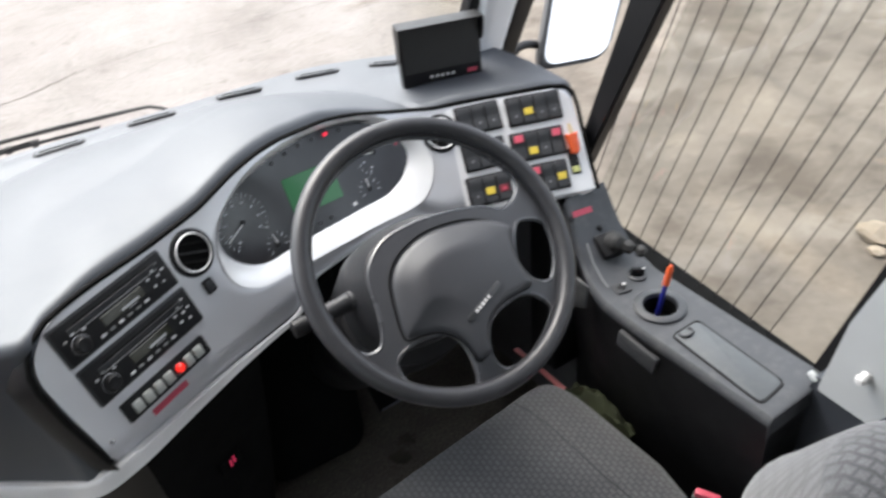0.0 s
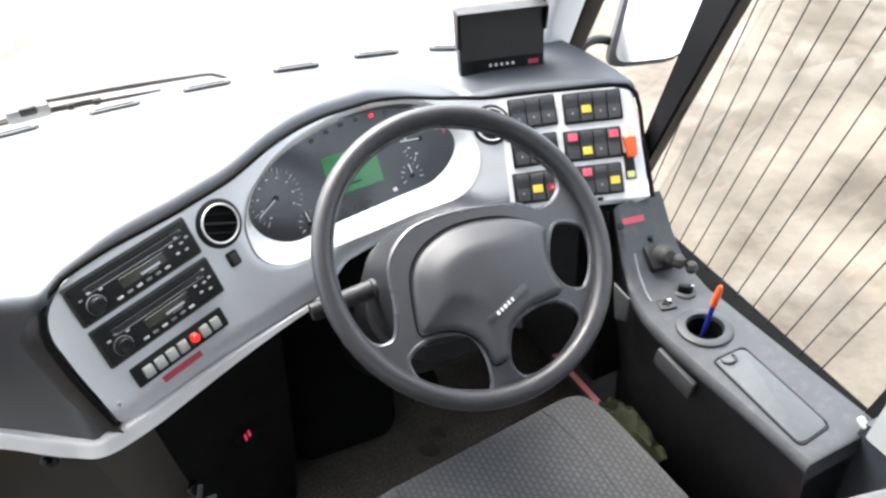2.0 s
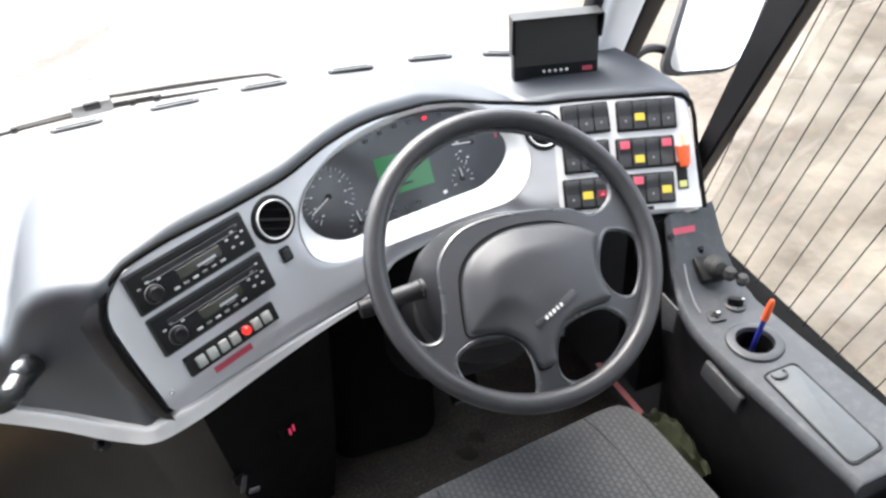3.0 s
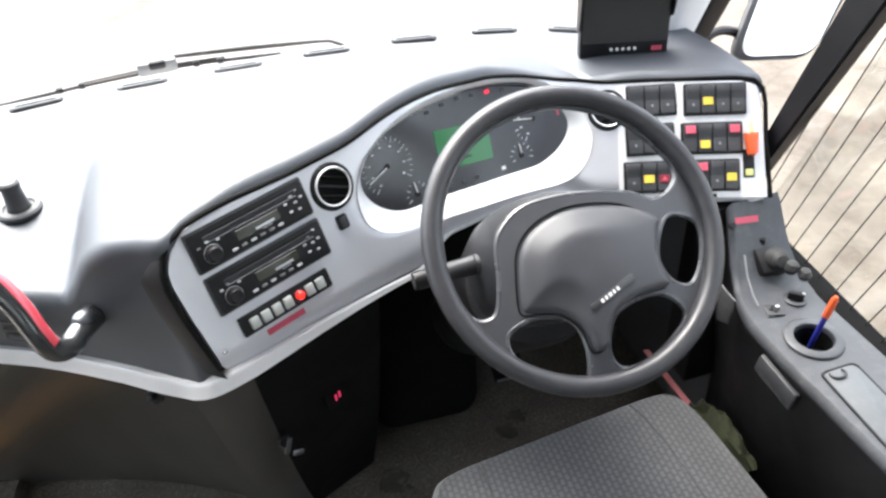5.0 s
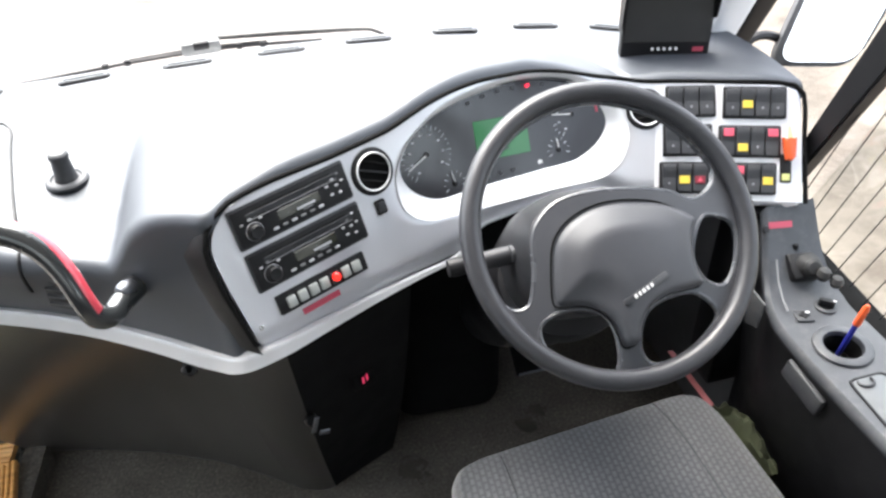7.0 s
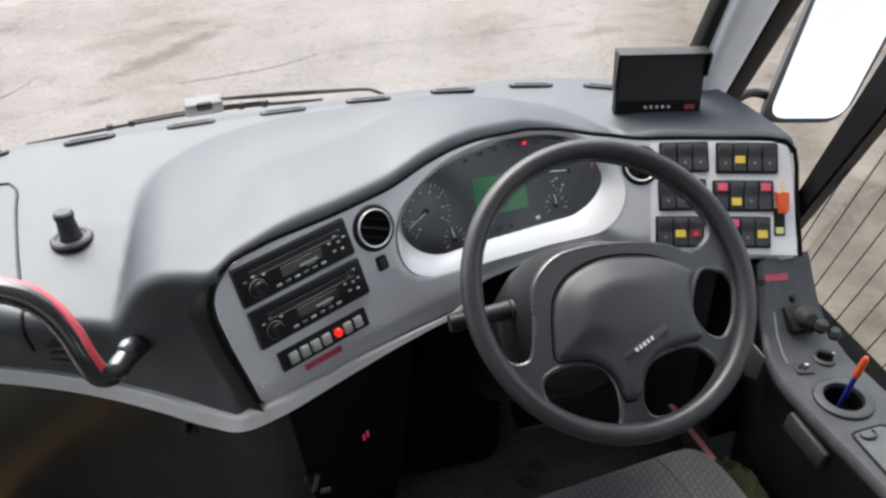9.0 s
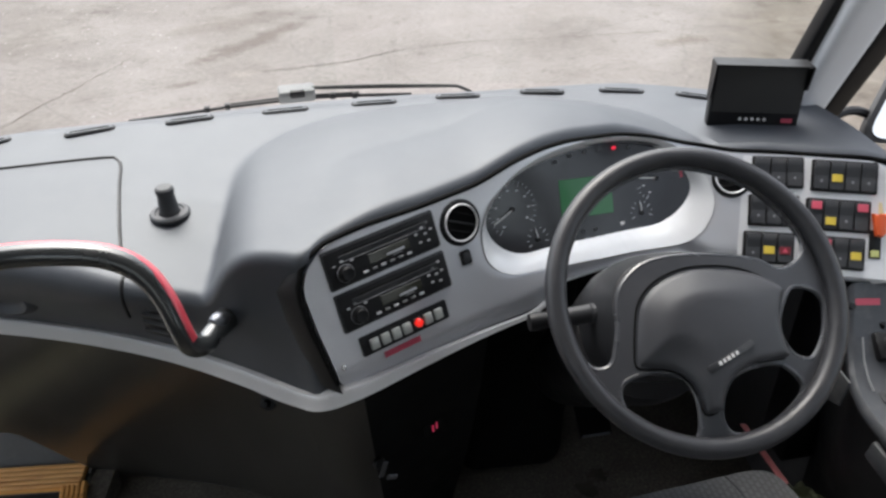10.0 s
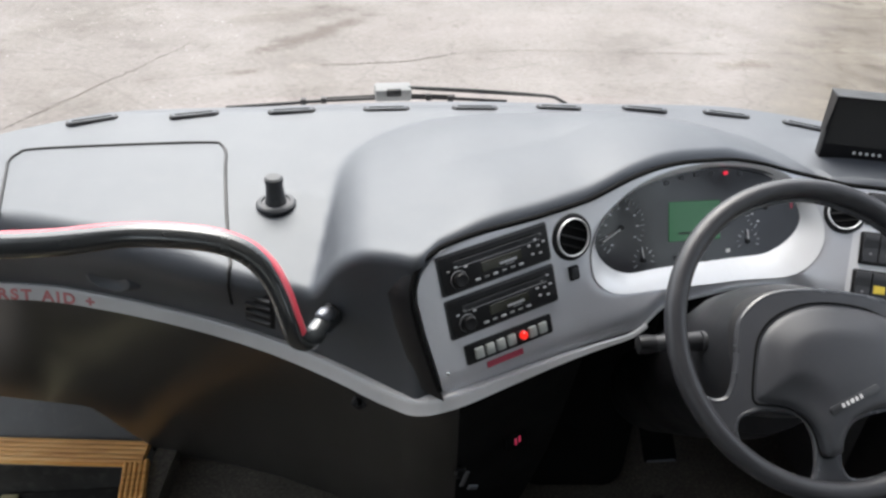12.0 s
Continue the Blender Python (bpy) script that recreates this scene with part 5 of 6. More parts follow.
PAD = [(-0.111, -0.074), (-0.102, -0.029), (-0.091, 0.0), (-0.068, 0.022), (-0.032, 0.036), (0.006, 0.039), (0.054, 0.032), (0.089, 0.017), (0.116, -0.006), (0.106, -0.024), (0.099, -0.051), (0.100, -0.080), (0.104, -0.098), (0.078, -0.101), (0.046, -0.103), (0.013, -0.116), (-0.003, -0.138), (-0.008, -0.156), (-0.028, -0.158), (-0.035, -0.132), (-0.045, -0.112), (-0.066, -0.096), (-0.096, -0.090), (-0.108, -0.087)]
pad_out = [(p.x, p.y) for p in smooth_line([unturn @ Vector((*q, 0)) for q in PAD], 6, True)]
pad_np = np.array(pad_out)
turned = pose(0, 0, 0, 0, 0, 19)
pad_c = unturn @ Vector((0.0, -0.045, 0))
cx, cy = pad_c.x, pad_c.y


def pad_h(x, y):
    """Height of the padded hub: a low dome that rolls over at its edge."""
    a, b = pad_np, np.roll(pad_np, -1, axis=0)
    d = b - a
    t = np.clip(((x - a[:, 0]) * d[:, 0] + (y - a[:, 1]) * d[:, 1]) / (d ** 2).sum(1), 0, 1)
    near = float(np.hypot(a[:, 0] + d[:, 0] * t - x, a[:, 1] + d[:, 1] * t - y).min())
    rr = ((x - cx) / 0.125) ** 2 + ((y - cy) / 0.105) ** 2
    q = turned @ Vector((x, y, 0))
    upper = sst(-0.5, 0.45, (-0.62 * (q.x - 0.0) + 0.78 * (q.y + 0.05)) / 0.1)
    slope = 0.019 * upper * max(0.0, 1 - near / 0.042)
    return dish(x, y) + 0.0125 + 0.011 * (1 - 0.5 * rr) - slope - 0.0055 * max(0.0, 1 - near / 0.010) ** 2


rows = [[(x, y, -0.004) for x, y in pad_out]]
for s in (1.0, 0.99, 0.975, 0.955, 0.93, 0.90, 0.86, 0.81, 0.75, 0.68, 0.6, 0.5, 0.4, 0.3, 0.2, 0.1, 0.001):
    rows.append([(q[0], q[1], pad_h(*q)) for q in [(cx + (x - cx) * s, cy + (y - cy) * s) for x, y in pad_out]])
part("hub_pad", sheet(rows, closed=True), M_pad, wheel, "broad black padded hub")
part("seam", tube([(cx + (x - cx) * 1.012, cy + (y - cy) * 1.014, dish(x, y) + 0.0004) for x, y in pad_out], 0.0014, 6, closed=True), M_void, wheel)
bc = unturn @ Vector((0.012, -0.0895, 0))
gx, gy = (pad_h(bc.x + 0.01, bc.y) - pad_h(bc.x - 0.01, bc.y)) / 0.02, (pad_h(bc.x, bc.y + 0.005) - pad_h(bc.x, bc.y - 0.005)) / 0.01
bn = Vector((-gx, -gy, 1)).normalized()
bx = Vector((math.cos(radians(3)), math.sin(radians(3)), 0))
bx = (bx - bn * bx.dot(bn)).normalized()
by = bn.cross(bx)
badge_m = Matrix(((bx.x, by.x, bn.x, bc.x), (bx.y, by.y, bn.y, bc.y), (bx.z, by.z, bn.z, pad_h(bc.x, bc.y)), (0, 0, 0, 1)))
part("badge_recess", prism(round_rect(0.076, 0.010, 0.004), -0.004, 0.0006, badge_m, 0.0004), M_dark, wheel, "narrow badge recess")
for k, w in enumerate((0.006, 0.005, 0.007, 0.005, 0.005)):
    part("badge_bar", bbox(w * 0.7, 0.0052, 0.0008, badge_m @ at(-0.019 + 0.0070 * k, 0.0, 0.0010)), M_white, wheel, flat=True)
part("hub_cap", lathe([(0.085, -0.10), (0.09, -0.06), (0.085, -0.03), (0.06, -0.012)], 40, at(0, -0.02)), M_dark, wheel)

# ---- steering column ----
col_m = Matrix(((X.x, Y.x, n.x, 0.552), (X.y, Y.y, n.y, 0.706), (X.z, Y.z, n.z, 0.939), (0, 0, 0, 1)))
column = thing("steering_column", "dark grey plastic steering column cover with stalks", "steering column", col_m)
rows = []
for h, w, d, oy in ((-0.045, 0.098, 0.080, 0.0), (-0.052, 0.110, 0.090, 0.002), (-0.10, 0.120, 0.098, 0.010), (-0.16, 0.120, 0.097, 0.014), (-0.26, 0.11, 0.09, 0.010), (-0.55, 0.07, 0.07, 0.0)):
    rows.append([(0.0 + math.copysign(abs(math.cos(a)) ** 0.75, math.cos(a)) * w, oy - 0.02 + math.copysign(abs(math.sin(a)) ** 0.75, math.sin(a)) * d, h) for a in np.linspace(0, 2 * math.pi, 40, endpoint=False)])
rows.insert(0, [(0.9 * x, 0.9 * y, -0.043) for x, y, z in rows[0]])
part("shroud", sheet(rows, closed=True), M_shroud, column)
rows = [[(math.cos(a) * w, -0.03 + math.sin(a) * d, h) for a in np.linspace(0, 2 * math.pi, 36, endpoint=False)] for h, w, d in ((-0.17, 0.085, 0.075), (-0.19, 0.125, 0.100), (-0.24, 0.135, 0.108), (-0.30, 0.125, 0.10), (-0.36, 0.13, 0.105), (-0.44, 0.12, 0.10), (-0.60, 0.10, 0.09))]
part("lower_boot", sheet(rows, closed=True), M_black, column, "black folded boot round the column")
stalk = [Matrix(col_m).inverted() @ Vector(p) for p in ((0.50, 0.80, 0.865), (0.44, 0.785, 0.866), (0.39, 0.781, 0.867), (0.355, 0.78, 0.867))]
part("stalk", tube(smooth_line(stalk, 5), lambda s: [((0.017 - 0.005 * s) * math.cos(a), (0.014 - 0.004 * s) * math.sin(a)) for a in np.linspace(0, 2 * math.pi, 12, endpoint=False)]), M_shroud, column, "dark grey turn-signal stalk")
for q in (0.375, 0.43):
    part("stalk_ring", lathe([(0.0120, -0.004), (0.0155, -0.003), (0.0155, 0.003), (0.0120, 0.004)], 20, Matrix(col_m).inverted() @ pose(q, 0.7815, 0.867, 0, 90, 0)), M_dark, column)
part("stalk_knob", lathe([(0.0, -0.014), (0.013, -0.013), (0.0145, 0.0), (0.013, 0.012), (0.0, 0.013)], 20, Matrix(col_m).inverted() @ pose(0.344, 0.779, 0.867, 0, 90, 0)), M_black, column, "black twist end")

# ---- driver's seat ----
seat = thing("driver_seat", "driver's seat in worn grey patterned moquette", "seat", at(0.57, 0.48, 0.0))


from mathutils.bvhtree import BVHTree


def cushion(w, d, h, puff=0.03, taper=0.0):
    """A padded block: rounded plan, soft edge, slightly crowned top."""
    rows = []
    nA = 72
    for s, z in ((0.0, 0.0), (0.93, 0.0), (1.0, h * 0.25), (1.0, h * 0.6), (0.985, h * 0.82), (0.955, h * 0.95), (0.90, h), (0.8, h + puff * 0.35), (0.6, h + puff * 0.7), (0.35, h + puff * 0.92), (0.001, h + puff)):
        ring = []
        for a in np.linspace(0, 2 * math.pi, nA, endpoint=False):
            e = 0.17
            x = math.copysign(abs(math.cos(a)) ** e, math.cos(a)) * w / 2
            y = math.copysign(abs(math.sin(a)) ** e, math.sin(a)) * d / 2
            x *= 1 - taper * (y / d + 0.5)
            ring.append((x * max(s, 0.001), y * max(s, 0.001), z))
        rows.append(ring)
    return sheet(rows, closed=True)


bm = cushion(0.555, 0.60, 0.13, puff=0.012, taper=0.05)
bm.transform(at(0.018, -0.005, 0.318) @ pose(0, 0, 0, 1.5, 0, 4.5))
for v in bm.verts:
    if v.co.x > 0:
        v.co.x *= 1.02 - 1.1 * min(max(0.05 - v.co.y, 0.0), 0.2)
top_of = BVHTree.FromBMesh(bm)
part("seat_cushion", bm, M_fabric, seat, "grey moquette cushion with rounded front")
bm = cushion(0.42, 0.46, 0.09, puff=0.02, taper=0.10)
bm.transform(pose(-0.01, -0.36, 0.42, 80, 0, 180) @ at(0, 0.23, -0.02))
part("backrest", bm, M_fabric, seat, "grey moquette backrest")
for sx in (1, -1):
    line = smooth_line([(sx * 0.240, -0.252, 0.50), (sx * 0.235, -0.258, 0.57), (sx * 0.225, -0.268, 0.65), (sx * 0.202, -0.306, 0.73), (sx * 0.180, -0.346, 0.813), (sx * 0.165, -0.375, 0.87)], 5)
    n = len(line) - 1
    a = line[0] - line[1]
    b = line[-1] - line[-2]
    line = [line[0] + a.normalized() * 0.083 * q for q in (1.0, 0.92, 0.7, 0.38)] + line + [line[-1] + b.normalized() * 0.083 * q for q in (0.38, 0.7, 0.92, 1.0)]
    cap = [0.02, 0.39, 0.71, 0.92]
    sizes = cap + [1.0] * (n + 1) + cap[::-1]
    m = len(line) - 1
    bm = tube(line, lambda s: [(0.083 * sizes[round(s * m)] * math.cos(q), 0.083 * sizes[round(s * m)] * math.sin(q)) for q in np.linspace(0, 2 * math.pi, 32, endpoint=False)])
    part("bolster", bm, M_fabric, seat, "padded backrest side")
part("base", bbox(0.40, 0.42, 0.30, at(0, -0.02, 0.16), 0.02), M_black, seat, "black suspension base")
for xa, xb in ((-0.165, -0.185), (0.150, 0.190)):
    line = []
    for t in np.linspace(0, 1, 30):
        hit = top_of.ray_cast(Vector((xa + (xb - xa) * t + 0.004 * math.sin(9 * t), 0.285 - 0.50 * t, 1.0)), Vector((0, 0, -1)))[0]
        if hit:
            line.append(hit + Vector((0, 0, 0.0003)))
    part("seam", tube(line, 0.0016, 6), M_dark, seat, "dark sewn seam")
buckle = thing("seat_belt_buckle", "red seat belt buckle beside the driver's seat", "buckle", at(0.838, 0.388, 0.437))
part("body", bbox(0.05, 0.02, 0.05, pose(0, 0, 0, 0, 0, -60), 0.004), M_black, buckle)
part("button", bbox(0.042, 0.014, 0.012, pose(0, 0, 0.030, 0, 6, -60), 0.003), M_pink, buckle, "red release button")
part("stalk", tube([(0, 0, -0.02), (0.0, -0.02, -0.12)], 0.006, 8), M_black, buckle)

# ---- side console ----
part("end_filler", bbox(0.118, 0.085, 0.45, at(0.977, 0.910, 0.555), 0.006), M_black, dashboard, "black panel behind the console", world=True)
side = thing("side_console", "dark grey plastic side console with lidded box", "console", at(0.965, 0.6, 0.0))
ST = [(0.343, 0.886, 0.661), (0.352, 0.886, 0.666), (0.45, 0.884, 0.666), (0.55, 0.881, 0.666), (0.62, 0.880, 0.666), (0.69, 0.882, 0.667), (0.73, 0.888, 0.672), (0.76, 0.897, 0.682), (0.785, 0.906, 0.698), (0.81, 0.914, 0.722), (0.83, 0.920, 0.748), (0.848, 0.925, 0.774), (0.862, 0.928, 0.792)]
ST = [tuple(p) for p in smooth_line(ST, 10)]
CUP = (0.955, 0.627)
rows, inner = [], []
for y, xi, z in ST:
    inner.append([(xi + 0.06, y, 0.06), (xi + 0.05, y, z - 0.40), (xi + 0.02, y, z - 0.22), (xi + 0.008, y, z - 0.06), (xi + 0.002, y, z - 0.02)])
    row = [(xi + 0.002, y, z - 0.020), (xi, y, z - 0.014), (xi + 0.002, y, z - 0.006), (xi + 0.009, y, z)]
    row += [(xi + 0.009 + (1.033 - xi - 0.009) * t, y, z) for t in np.linspace(0.04, 1, 25)]
    row.append((1.036, y, z - 0.03))
    rows.append(row)
end = [(p[0], p[1] - 0.004, p[2] - 0.03) for p in rows[0]]
bm = sheet([end] + rows)
# the cup holder's hole
bmesh.ops.delete(bm, geom=[f for f in bm.faces if math.hypot(f.calc_center_median().x - CUP[0], f.calc_center_median().y - CUP[1]) < 0.0375], context="FACES")
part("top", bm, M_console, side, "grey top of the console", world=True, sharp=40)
bm = sheet(inner)
sheet([[(p[0], 0.343, p[2]) for p in inner[0]], [(1.036, 0.343, p[2]) for p in inner[0]]], bm)
# Side is blacker than the top: its shade is put into the colour.
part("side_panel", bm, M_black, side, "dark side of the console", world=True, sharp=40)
hatch = rounded([(0.914, 0.562), (0.979, 0.562), (0.969, 0.376), (0.903, 0.370)], 0.012)
part("lid_seam", tube([(x, y, 0.6668) for x, y in hatch], 0.0022, 6, closed=True), M_black, side, "dark seam round the box lid", world=True)
lid = [(0.941 + (x - 0.941) * 0.93, 0.466 + (y - 0.466) * 0.97) for x, y in hatch]
part("lid", prism(lid, 0.664, 0.6685, None, 0.0015), M_lidgrey, side, "flat grey lid", world=True)
part("lid_catch", tube([(0.936 + 0.013 * math.cos(a), 0.550 + 0.009 * math.sin(a), 0.671) for a in np.linspace(-3.6, 0.6, 18)], 0.0022, 8), M_dark, side, "small finger catch", world=True)
part("cup_rim", lathe([(0.0305, -0.004), (0.0310, 0.0035), (0.0325, 0.0055), (0.0440, 0.0052), (0.0465, 0.0036), (0.0475, 0.0)], 44, at(*CUP, 0.667)), M_console, side, "raised cup ring", world=True)
part("cup_well", lathe([(0.0308, 0.0), (0.0300, -0.030), (0.0285, -0.036), (0.0, -0.0365)], 40, at(*CUP, 0.667)), M_void, side, "dark cup well", world=True)
hm = pose(0.8785, 0.604, 0.619, 0, 0, 0)
part("pull_handle", bbox(0.014, 0.094, 0.038, hm @ pose(0, 0, 0, 4, 6, 0), 0.006), M_dark, side, "recessed pull handle", world=True)
part("printed_label", bbox(0.042, 0.0115, 0.0008, pose(0.957, 0.8385, 0.7665, 55, 0, -10)), M_redprint, side, "unreadable red lettering", world=True, flat=True)
part("plug", lathe([(0.0, 0.004), (0.006, 0.003), (0.007, 0.0)], 14, pose(0.928, 0.838, 0.762, 55, 0, 0)), M_black, side, world=True)
# Pale line: the worn edge, with the highlight along it put into the colour.
part("trim_edge", tube([(0.935, 0.80, 0.722), (0.925, 0.77, 0.698), (0.918, 0.74, 0.682), (0.915, 0.72, 0.676)], 0.0018, 8), M_button, side, "worn edge with its highlight painted in", world=True)

# hand-brake lever on the console
jb = at(0.982, 0.79, 0.705)
joy = thing("hand_brake", "black hand brake lever with knobs", "lever", jb)
part("base", bbox(0.052, 0.05, 0.04, pose(0, 0, -0.008, 28, 0, -8), 0.006), M_black, joy)
part("boot", lathe([(0.021, -0.005), (0.023, 0.0), (0.018, 0.006), (0.020, 0.010), (0.015, 0.017), (0.016, 0.021), (0.011, 0.026), (0.0, 0.027)], 24, pose(0.004, -0.012, 0.008, 60, 0, -15)), M_rubber, joy, "ribbed rubber boot")
part("stick", tube([(0.006, -0.03, 0.016), (0.014, -0.055, 0.016)], 0.006, 10), M_black, joy)
part("ball", lathe([(0.0, -0.013), (0.009, -0.010), (0.013, 0.0), (0.009, 0.010), (0.0, 0.013)], 20, at(0.010, -0.044, 0.012)), M_rubber, joy, "round knob")
part("ball", lathe([(0.0, -0.012), (0.008, -0.009), (0.012, 0.0), (0.008, 0.009), (0.0, 0.012)], 20, at(0.024, -0.062, 0.006)), M_rubber, joy, "round knob")
part("pin", lathe([(0.0055, 0), (0.0055, 0.014), (0.0, 0.015)], 14, pose(0.0, 0.026, 0.014, 0, 0, 0)), M_black, joy)
ms = thing("mirror_switch", "small black four-way switch in the console", "switch", at(0.938, 0.706, 0.6685))
part("bezel", prism(round_rect(0.030, 0.026, 0.003), 0, 0.003, pose(0, 0, 0, 0, 0, -14), 0.001), M_dark, ms)
part("cross", bbox(0.018, 0.006, 0.003, pose(0, 0, 0.004, 0, 0, -14), 0.001, 1), M_black, ms)
part("cross", bbox(0.006, 0.016, 0.003, pose(0, 0, 0.0042, 0, 0, -14), 0.001, 1), M_black, ms)
part("mark", bbox(0.006, 0.004, 0.001, pose(0.010, 0.005, 0.0032, 0, 0, -14)), M_white, ms, flat=True)
kn = thing("rotary_knob", "small dark rotary knob in the console", "knob", at(0.988, 0.716, 0.669))
part("skirt", lathe([(0.019, 0.0), (0.019, 0.003), (0.015, 0.005), (0.014, 0.005)], 28), M_dark, kn)
part("grip", prism(round_rect(0.026, 0.009, 0.003), 0.003, 0.016, pose(0, 0, 0, 0, 0, -40), 0.002), M_black, kn)
part("mark", bbox(0.005, 0.0025, 0.0008, pose(0.009, -0.007, 0.0163, 0, 0, -40)), M_white, kn, flat=True)

# pen in the cup well
pen_m = look((0.967, 0.640, 0.632), (0.982, 0.635, 0.745))
pen = thing("pen", "blue pen with an orange cap standing in the cup well", "pen", pen_m)
part("barrel", lathe([(0.0, 0.0), (0.0045, 0.0), (0.0045, -0.088), (0.0, -0.089)], 12), M_blue, pen)
part("cap", lathe([(0.0, -0.070), (0.0056, -0.070), (0.0062, -0.073), (0.0056, -0.106), (0.0030, -0.113), (0.0, -0.114)], 12), M_orange, pen, "orange cap")

# ---- fuse-box leg details ----
lg = thing("button_display", "small red lit display on the footwell panel", "display", pose(0.198, 0.891, 0.556, 62, 0, 22))
part("housing", prism(round_rect(0.046, 0.030, 0.003), -0.01, 0.004, None, 0.001), M_void, lg)
for k in (-1, 1):
    part("digit", prism([(-0.0022, -0.0055), (0.0016, -0.0055), (0.0036, 0.0055), (-0.0002, 0.0055)], 0.004, 0.005, at(0.0042 * k, 0.0012 * k)), M_dimled, lg, "slanting red lit digit", flat=True)
kl = thing("key", "small metal key in a lock on the footwell panel", "key", pose(0.093, 0.845, 0.533, 65, 0, 22))
part("lock", lathe([(0.0, 0.008), (0.010, 0.008), (0.012, 0.0)], 20), M_black, kl)
part("blade", bbox(0.009, 0.036, 0.003, pose(0, -0.006, 0.016, 25, 0, -20), 0.001, 1), M_steel, kl)
part("bow", bbox(0.02, 0.012, 0.004, pose(0.010, -0.024, 0.020, 25, 0, -20), 0.002, 1), M_steel, kl)
cb = thing("column_base", "black box round the foot of the steering column", "cover", at(0.42, 1.32, 0.0))
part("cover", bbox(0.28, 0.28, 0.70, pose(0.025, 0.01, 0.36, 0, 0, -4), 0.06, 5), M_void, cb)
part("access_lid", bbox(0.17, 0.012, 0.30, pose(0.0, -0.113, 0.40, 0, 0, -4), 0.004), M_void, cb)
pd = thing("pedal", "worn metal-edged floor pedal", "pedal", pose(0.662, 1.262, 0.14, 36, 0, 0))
# Plate is near-black because the footwell's shade is painted into it.
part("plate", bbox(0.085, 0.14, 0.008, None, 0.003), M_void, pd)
part("edge", bbox(0.075, 0.006, 0.008, at(0, -0.068, 0.002), 0.002), M_steel, pd, "worn metal edge")
part("arm", tube([(0, 0.02, -0.004), (0, 0.05, -0.09)], 0.012, 8), M_black, pd)
# trodden dirt on the floor
for k, (x, y, s) in enumerate(((0.307, 1.085, 0.036), (0.625, 1.13, 0.034), (0.66, 1.16, 0.025), (0.33, 1.04, 0.02))):
    rnd = random.Random(k)
    prof = [(x + s * (0.7 + 0.5 * rnd.random()) * math.cos(a), y + s * (0.7 + 0.5 * rnd.random()) * math.sin(a)) for a in np.linspace(0, 2 * math.pi, 14, endpoint=False)]
    prof = [(p.x, p.y) for p in smooth_line([(*q, 0) for q in prof], 4, True)]
    tagged(part("dirt_patch", prism(prof, 0.0003, 0.0015), M_dirt, None, "dark trodden dirt patch on the floor", flat=True), category="dirt", group="dirt patches")

# ---- camouflage cloth and strap ----
rows = []
rnd = random.Random(5)
for i in range(14):
    row = []
    for k in range(12):
        u, v = i / 13, k / 11
        row.append((0.855 + 0.045 * v + 0.006 * math.sin(9 * u + 5 * v), 0.60 + 0.17 * u, 0.385 + 0.045 * math.sin(math.pi * v) * math.sin(math.pi * u) + 0.012 * math.sin(17 * u) * math.cos(13 * v)))
    rows.append(row)
rows = [[(r[0][0], r[0][1], 0.0)] + r + [(r[-1][0], r[-1][1], 0.0)] for r in rows]
tagged(part("camouflage_bag", sheet(rows), M_camo_green, None, "green camouflage cloth bag beside the seat"), category="bag")
tagged(part("strap", tube(smooth_line([(0.888, 0.972, 0.339), (0.886, 0.955, 0.343), (0.873, 0.838, 0.367), (0.864, 0.75, 0.384), (0.858, 0.68, 0.392)], 6), lambda s: [(0.0065, 0.0014), (-0.0065, 0.0014), (-0.0065, -0.0014), (0.0065, -0.0014)]), M_redstrap, None, "faded red webbing strap beside the seat"), category="strap")

# ---- wooden frame by the entrance ----
wf = thing("wooden_frame", "grooved varnished wooden edging round the dark entrance step", "frame", at(-0.85, 1.1, 0.0))
ZW = 0.09


def board(a, b, w, name="board"):
    a, b = Vector(a), Vector(b)
    d = (b - a)
    m = Matrix.Translation((a + b) / 2) @ pose(0, 0, 0, 0, 0, math.degrees(math.atan2(d.y, d.x)))
    bm = bmesh.new()
    prof = [(-w / 2, 0), (-w / 2, 0.016), (-w / 2 + 0.004, 0.02)]
    for k in range(4):
        y = -w / 2 + 0.006 + (w - 0.012) * (k + 0.5) / 4
        prof += [(y - 0.0042, 0.020), (y, 0.0165), (y + 0.0042, 0.020)]
    prof += [(w / 2 - 0.004, 0.02), (w / 2, 0.016), (w / 2, 0)]
    L = d.length
    A = [bm.verts.new((-L / 2, y, z)) for y, z in prof]
    B = [bm.verts.new((L / 2, y, z)) for y, z in prof]
    bm.faces.new(A[::-1])
    bm.faces.new(B)
    for i in range(len(prof)):
        j = (i + 1) % len(prof)
        bm.faces.new((A[i], A[j], B[j], B[i]))
    bm.transform(m)
    return part(name, bm, M_wood, wf, world=True, sharp=20)


board((-1.28, 1.413, ZW - 0.03), (-0.625, 1.345, ZW - 0.03), 0.072)
board((-0.6415, 1.318, ZW - 0.031), (-0.590, 0.85, ZW - 0.031), 0.060)
part("curb", bbox(0.05, 0.62, 0.075, pose(-0.612, 1.06, 0.024, 0, 0, -6.2)), M_floor, wf, "vinyl-covered curb under the edging", world=True, flat=True)
part("curb", bbox(0.66, 0.20, 0.07, pose(-0.97, 1.50, 0.027, 0, 0, -6)), M_ledge, wf, "dark grey ledge under the dashboard", world=True, flat=True)
part("curb", bbox(0.72, 0.22, 0.03, pose(-0.97, 1.482, 0.122, 50, 0, -5), 0.004), M_ledge, wf, "sloping grey panel under the dashboard", world=True)
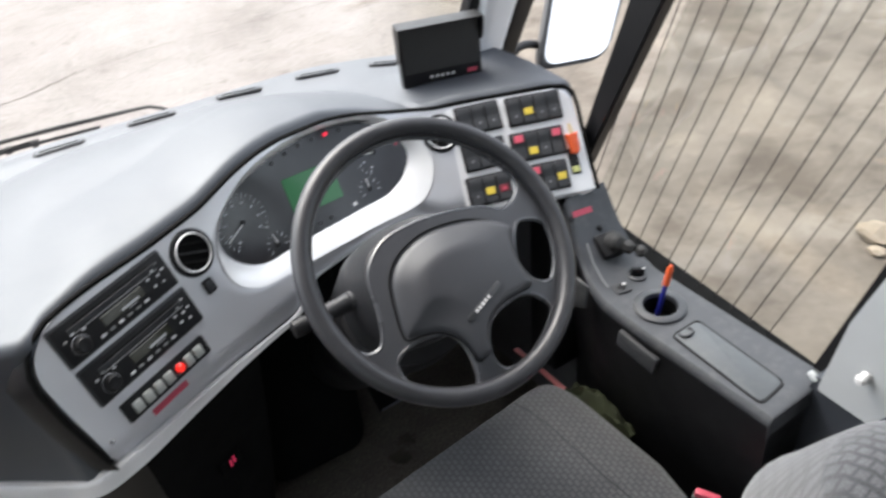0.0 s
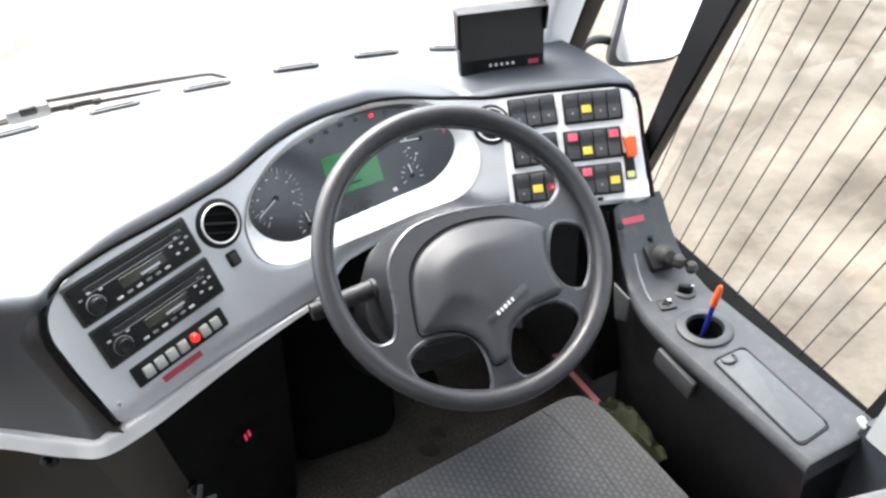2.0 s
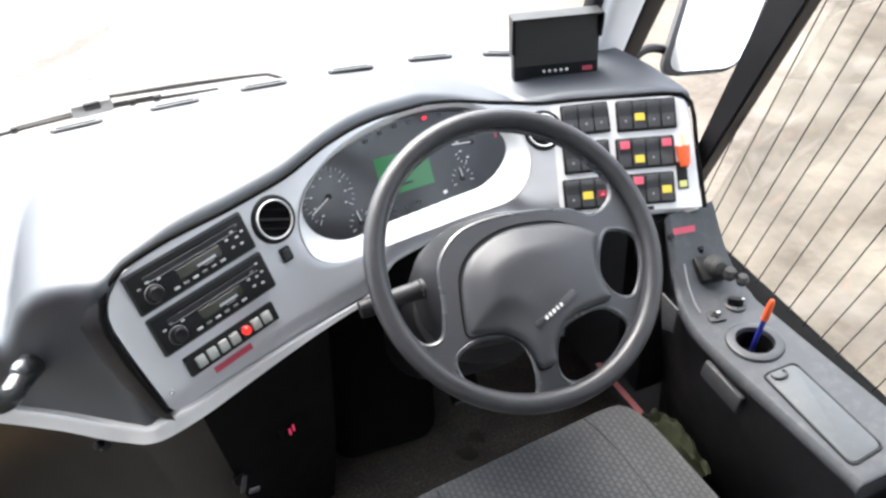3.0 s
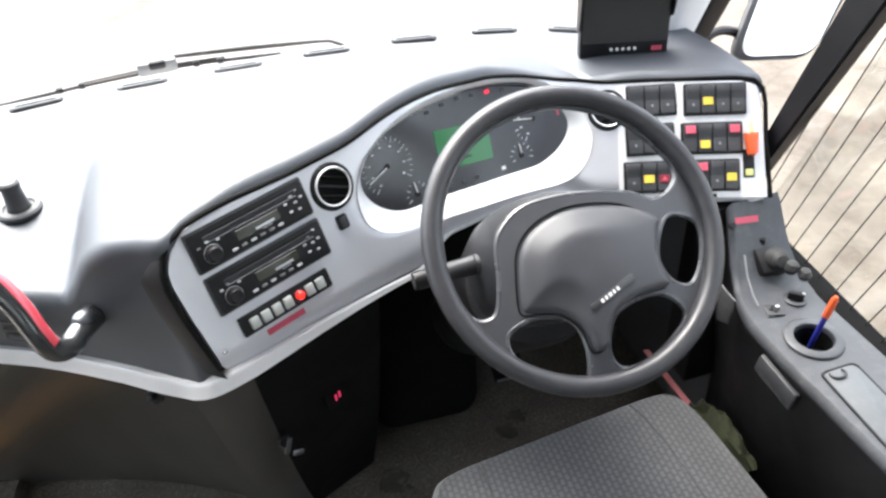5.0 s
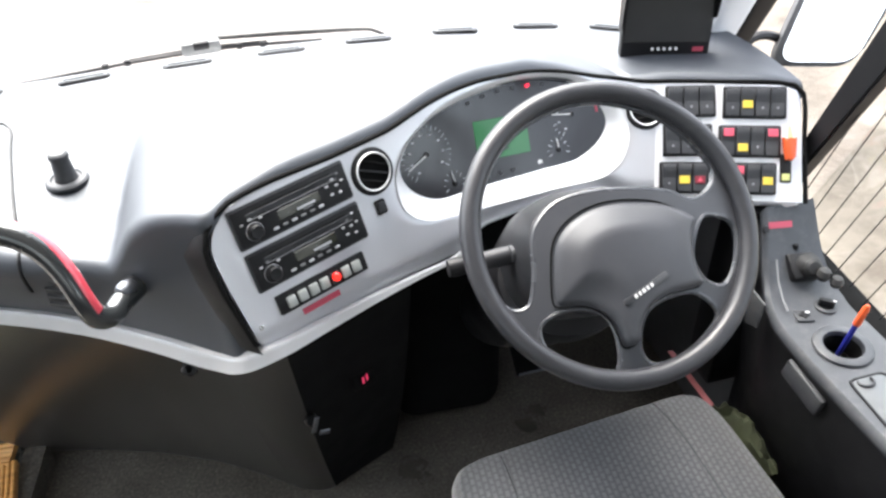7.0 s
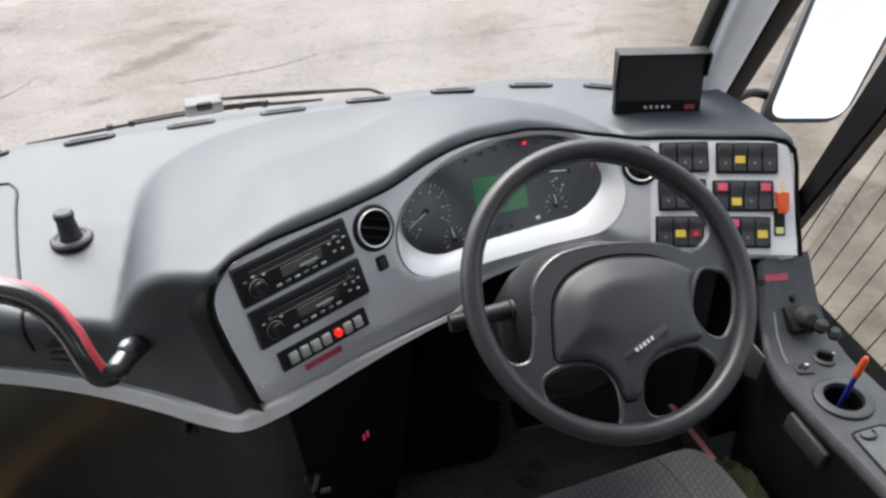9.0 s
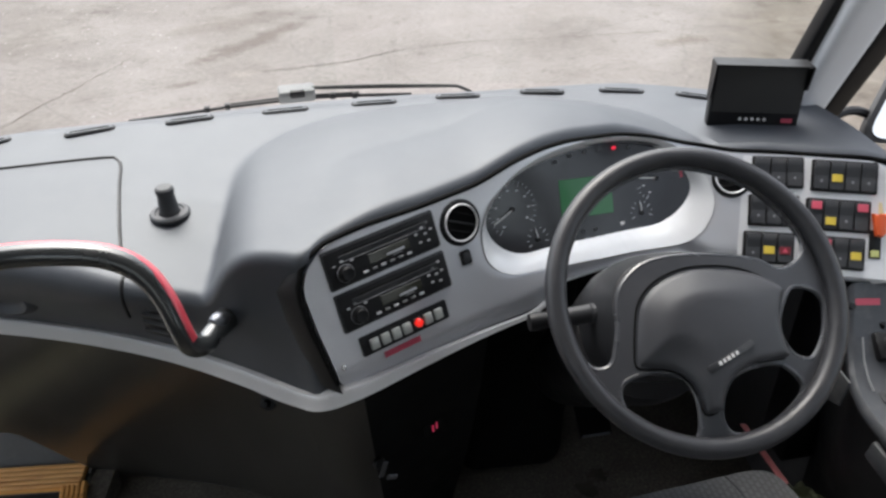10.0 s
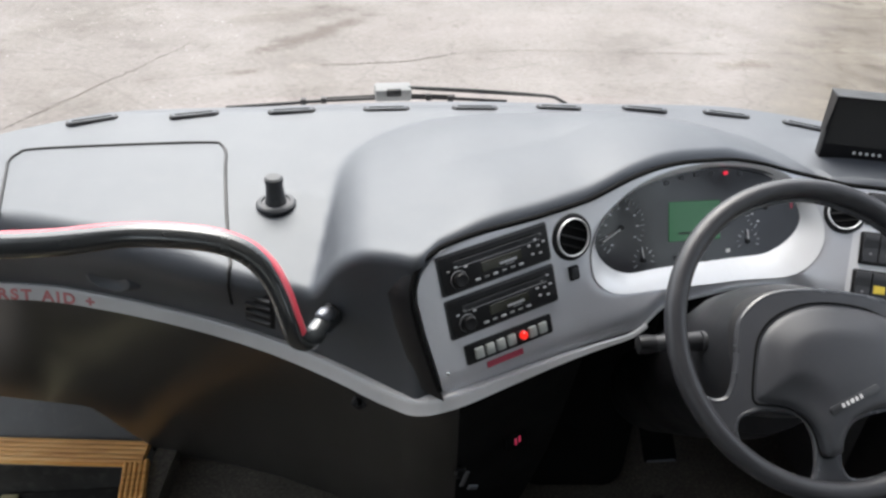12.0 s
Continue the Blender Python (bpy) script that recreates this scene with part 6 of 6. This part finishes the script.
# ---- lettering on the trim band ----
def lettering(text, size, name, label, material, place):
    """Flat letters of the built-in font, each point laid by place(x, y)."""
    cu = bpy.data.curves.new(name, "FONT")
    cu.body, cu.size, cu.align_x, cu.align_y, cu.extrude, cu.space_character, cu.offset = text, size, "CENTER", "CENTER", 0.0003, 1.30, 0.0009
    tmp = bpy.data.objects.new(name, cu)
    scene.collection.objects.link(tmp)
    me = bpy.data.meshes.new_from_object(tmp.evaluated_get(bpy.context.evaluated_depsgraph_get()))
    bpy.data.objects.remove(tmp)
    bpy.data.curves.remove(cu)
    for v in me.vertices:
        v.co = place(v.co.x, v.co.y, v.co.z)
    me.materials.clear()
    me.materials.append(material)
    return tagged(new(name, me), label)


xa = -0.624
lt = lettering("FIRST AID +", 0.031, "lettering", "faded red words FIRST AID", M_faded, lambda x, y, z: Vector((xa + x * 0.98, strip_y(xa + x * 0.98) - 0.006 - 1.04 * (0.0070 + 0.354 * (0.0098 - 0.8 * y)) - z, 0.7695 + 0.8 * y)))
lt.data.transform(WORLD[dashboard.name].inverted())
lt.parent = dashboard

# grey card hanging from the console's side under the wheel
tagged(part("card", prism([(0.0, 0.0), (0.045, -0.005), (0.042, -0.06), (0.012, -0.075)], 0, 0.003, Matrix(((0, 0, -1, 0.872), (-1, 0, 0, 0.772), (0, 1, 0, 0.700), (0, 0, 0, 1))), 0.0008), M_peg, None, "small grey card on the side of the console"), category="card")

# ---- outside: wiper and mirror ----
wp = thing("wiper", "black windscreen wiper parked at the foot of the windscreen", "wiper", at(0.02, 1.6, 0.92))
sp = part("spindle", bbox(0.082, 0.04, 0.030, pose(0.010, 1.602, 0.925, 8, 0, 3), 0.006), M_weathered, wp, "grey spindle cover", world=True)
part("cap", bbox(0.034, 0.012, 0.018, pose(0.012, 1.583, 0.931, 8, 0, 3), 0.004), M_black, sp, "black nut cap", world=True)
part("arm", tube(smooth_line([(0.045, 1.60, 0.936), (0.2, 1.60, 0.928), (0.36, 1.60, 0.914), (0.392, 1.60, 0.906), (0.416, 1.597, 0.893)], 5), 0.0040, 8), M_rubber, wp, world=True)
part("arm", tube([(0.06, 1.605, 0.931), (0.36, 1.605, 0.910)], 0.0020, 6), M_rubber, wp, world=True)
part("blade", tube(smooth_line([(-0.36, 1.588, 0.897), (-0.22, 1.59, 0.905), (-0.13, 1.59, 0.911), (0.0, 1.592, 0.915), (0.11, 1.592, 0.914), (0.27, 1.588, 0.906)], 5), 0.0042, 8), M_black, wp, world=True)
part("blade_back", tube([(-0.14, 1.594, 0.914), (0.0, 1.596, 0.920), (0.15, 1.594, 0.917)], 0.0036, 8), M_black, wp, "stiffening bow", world=True)
for x, z in ((-0.19, 0.909), (-0.145, 0.912), (0.09, 0.917), (0.14, 0.914)):
    part("clip", bbox(0.013, 0.014, 0.013, at(x, 1.59, z), 0.002), M_black, wp, world=True)
mirror = thing("wing_mirror", "black-framed rectangular wing mirror outside the driver's window", "mirror", at(1.30, 1.25, 1.05))
MC = [Vector(p) for p in ((1.174, 1.242, 0.86), (1.337, 1.182, 0.861), (1.54, 1.233, 1.235), (1.339, 1.307, 1.235))]
mz = (MC[1] - MC[0]).cross(MC[3] - MC[0]).normalized()
mx = (MC[1] - MC[0]).normalized()
my = mz.cross(mx)
mm = Matrix(((mx.x, my.x, mz.x, MC[0].x), (mx.y, my.y, mz.y, MC[0].y), (mx.z, my.z, mz.z, MC[0].z), (0, 0, 0, 1)))
quad = [((p - MC[0]).dot(mx), (p - MC[0]).dot(my)) for p in MC]


qc = [sum(q[k] for q in quad) / 4 for k in (0, 1)]
inner = [(qc[0] + (x - qc[0]) * 0.90, qc[1] + (y - qc[1]) * 0.95) for x, y in quad]
tip = mm @ at(*qc) @ pose(0, 0, 0, -5, 0, 0) @ at(-qc[0], -qc[1])
part("shell", prism(rounded(quad, 0.045), -0.03, 0.0, tip, 0.006), M_peg, mirror, "dark plastic frame and back", world=True)
part("glass", prism(rounded(inner, 0.038), 0.0, 0.003, tip), M_mirror, mirror, "bright mirror glass", world=True)
part("arm", tube(smooth_line([(1.215, 1.265, 0.905), (1.17, 1.262, 0.922), (1.13, 1.258, 0.918), (1.09, 1.25, 0.88)], 6), 0.010, 8), M_black, mirror, world=True)
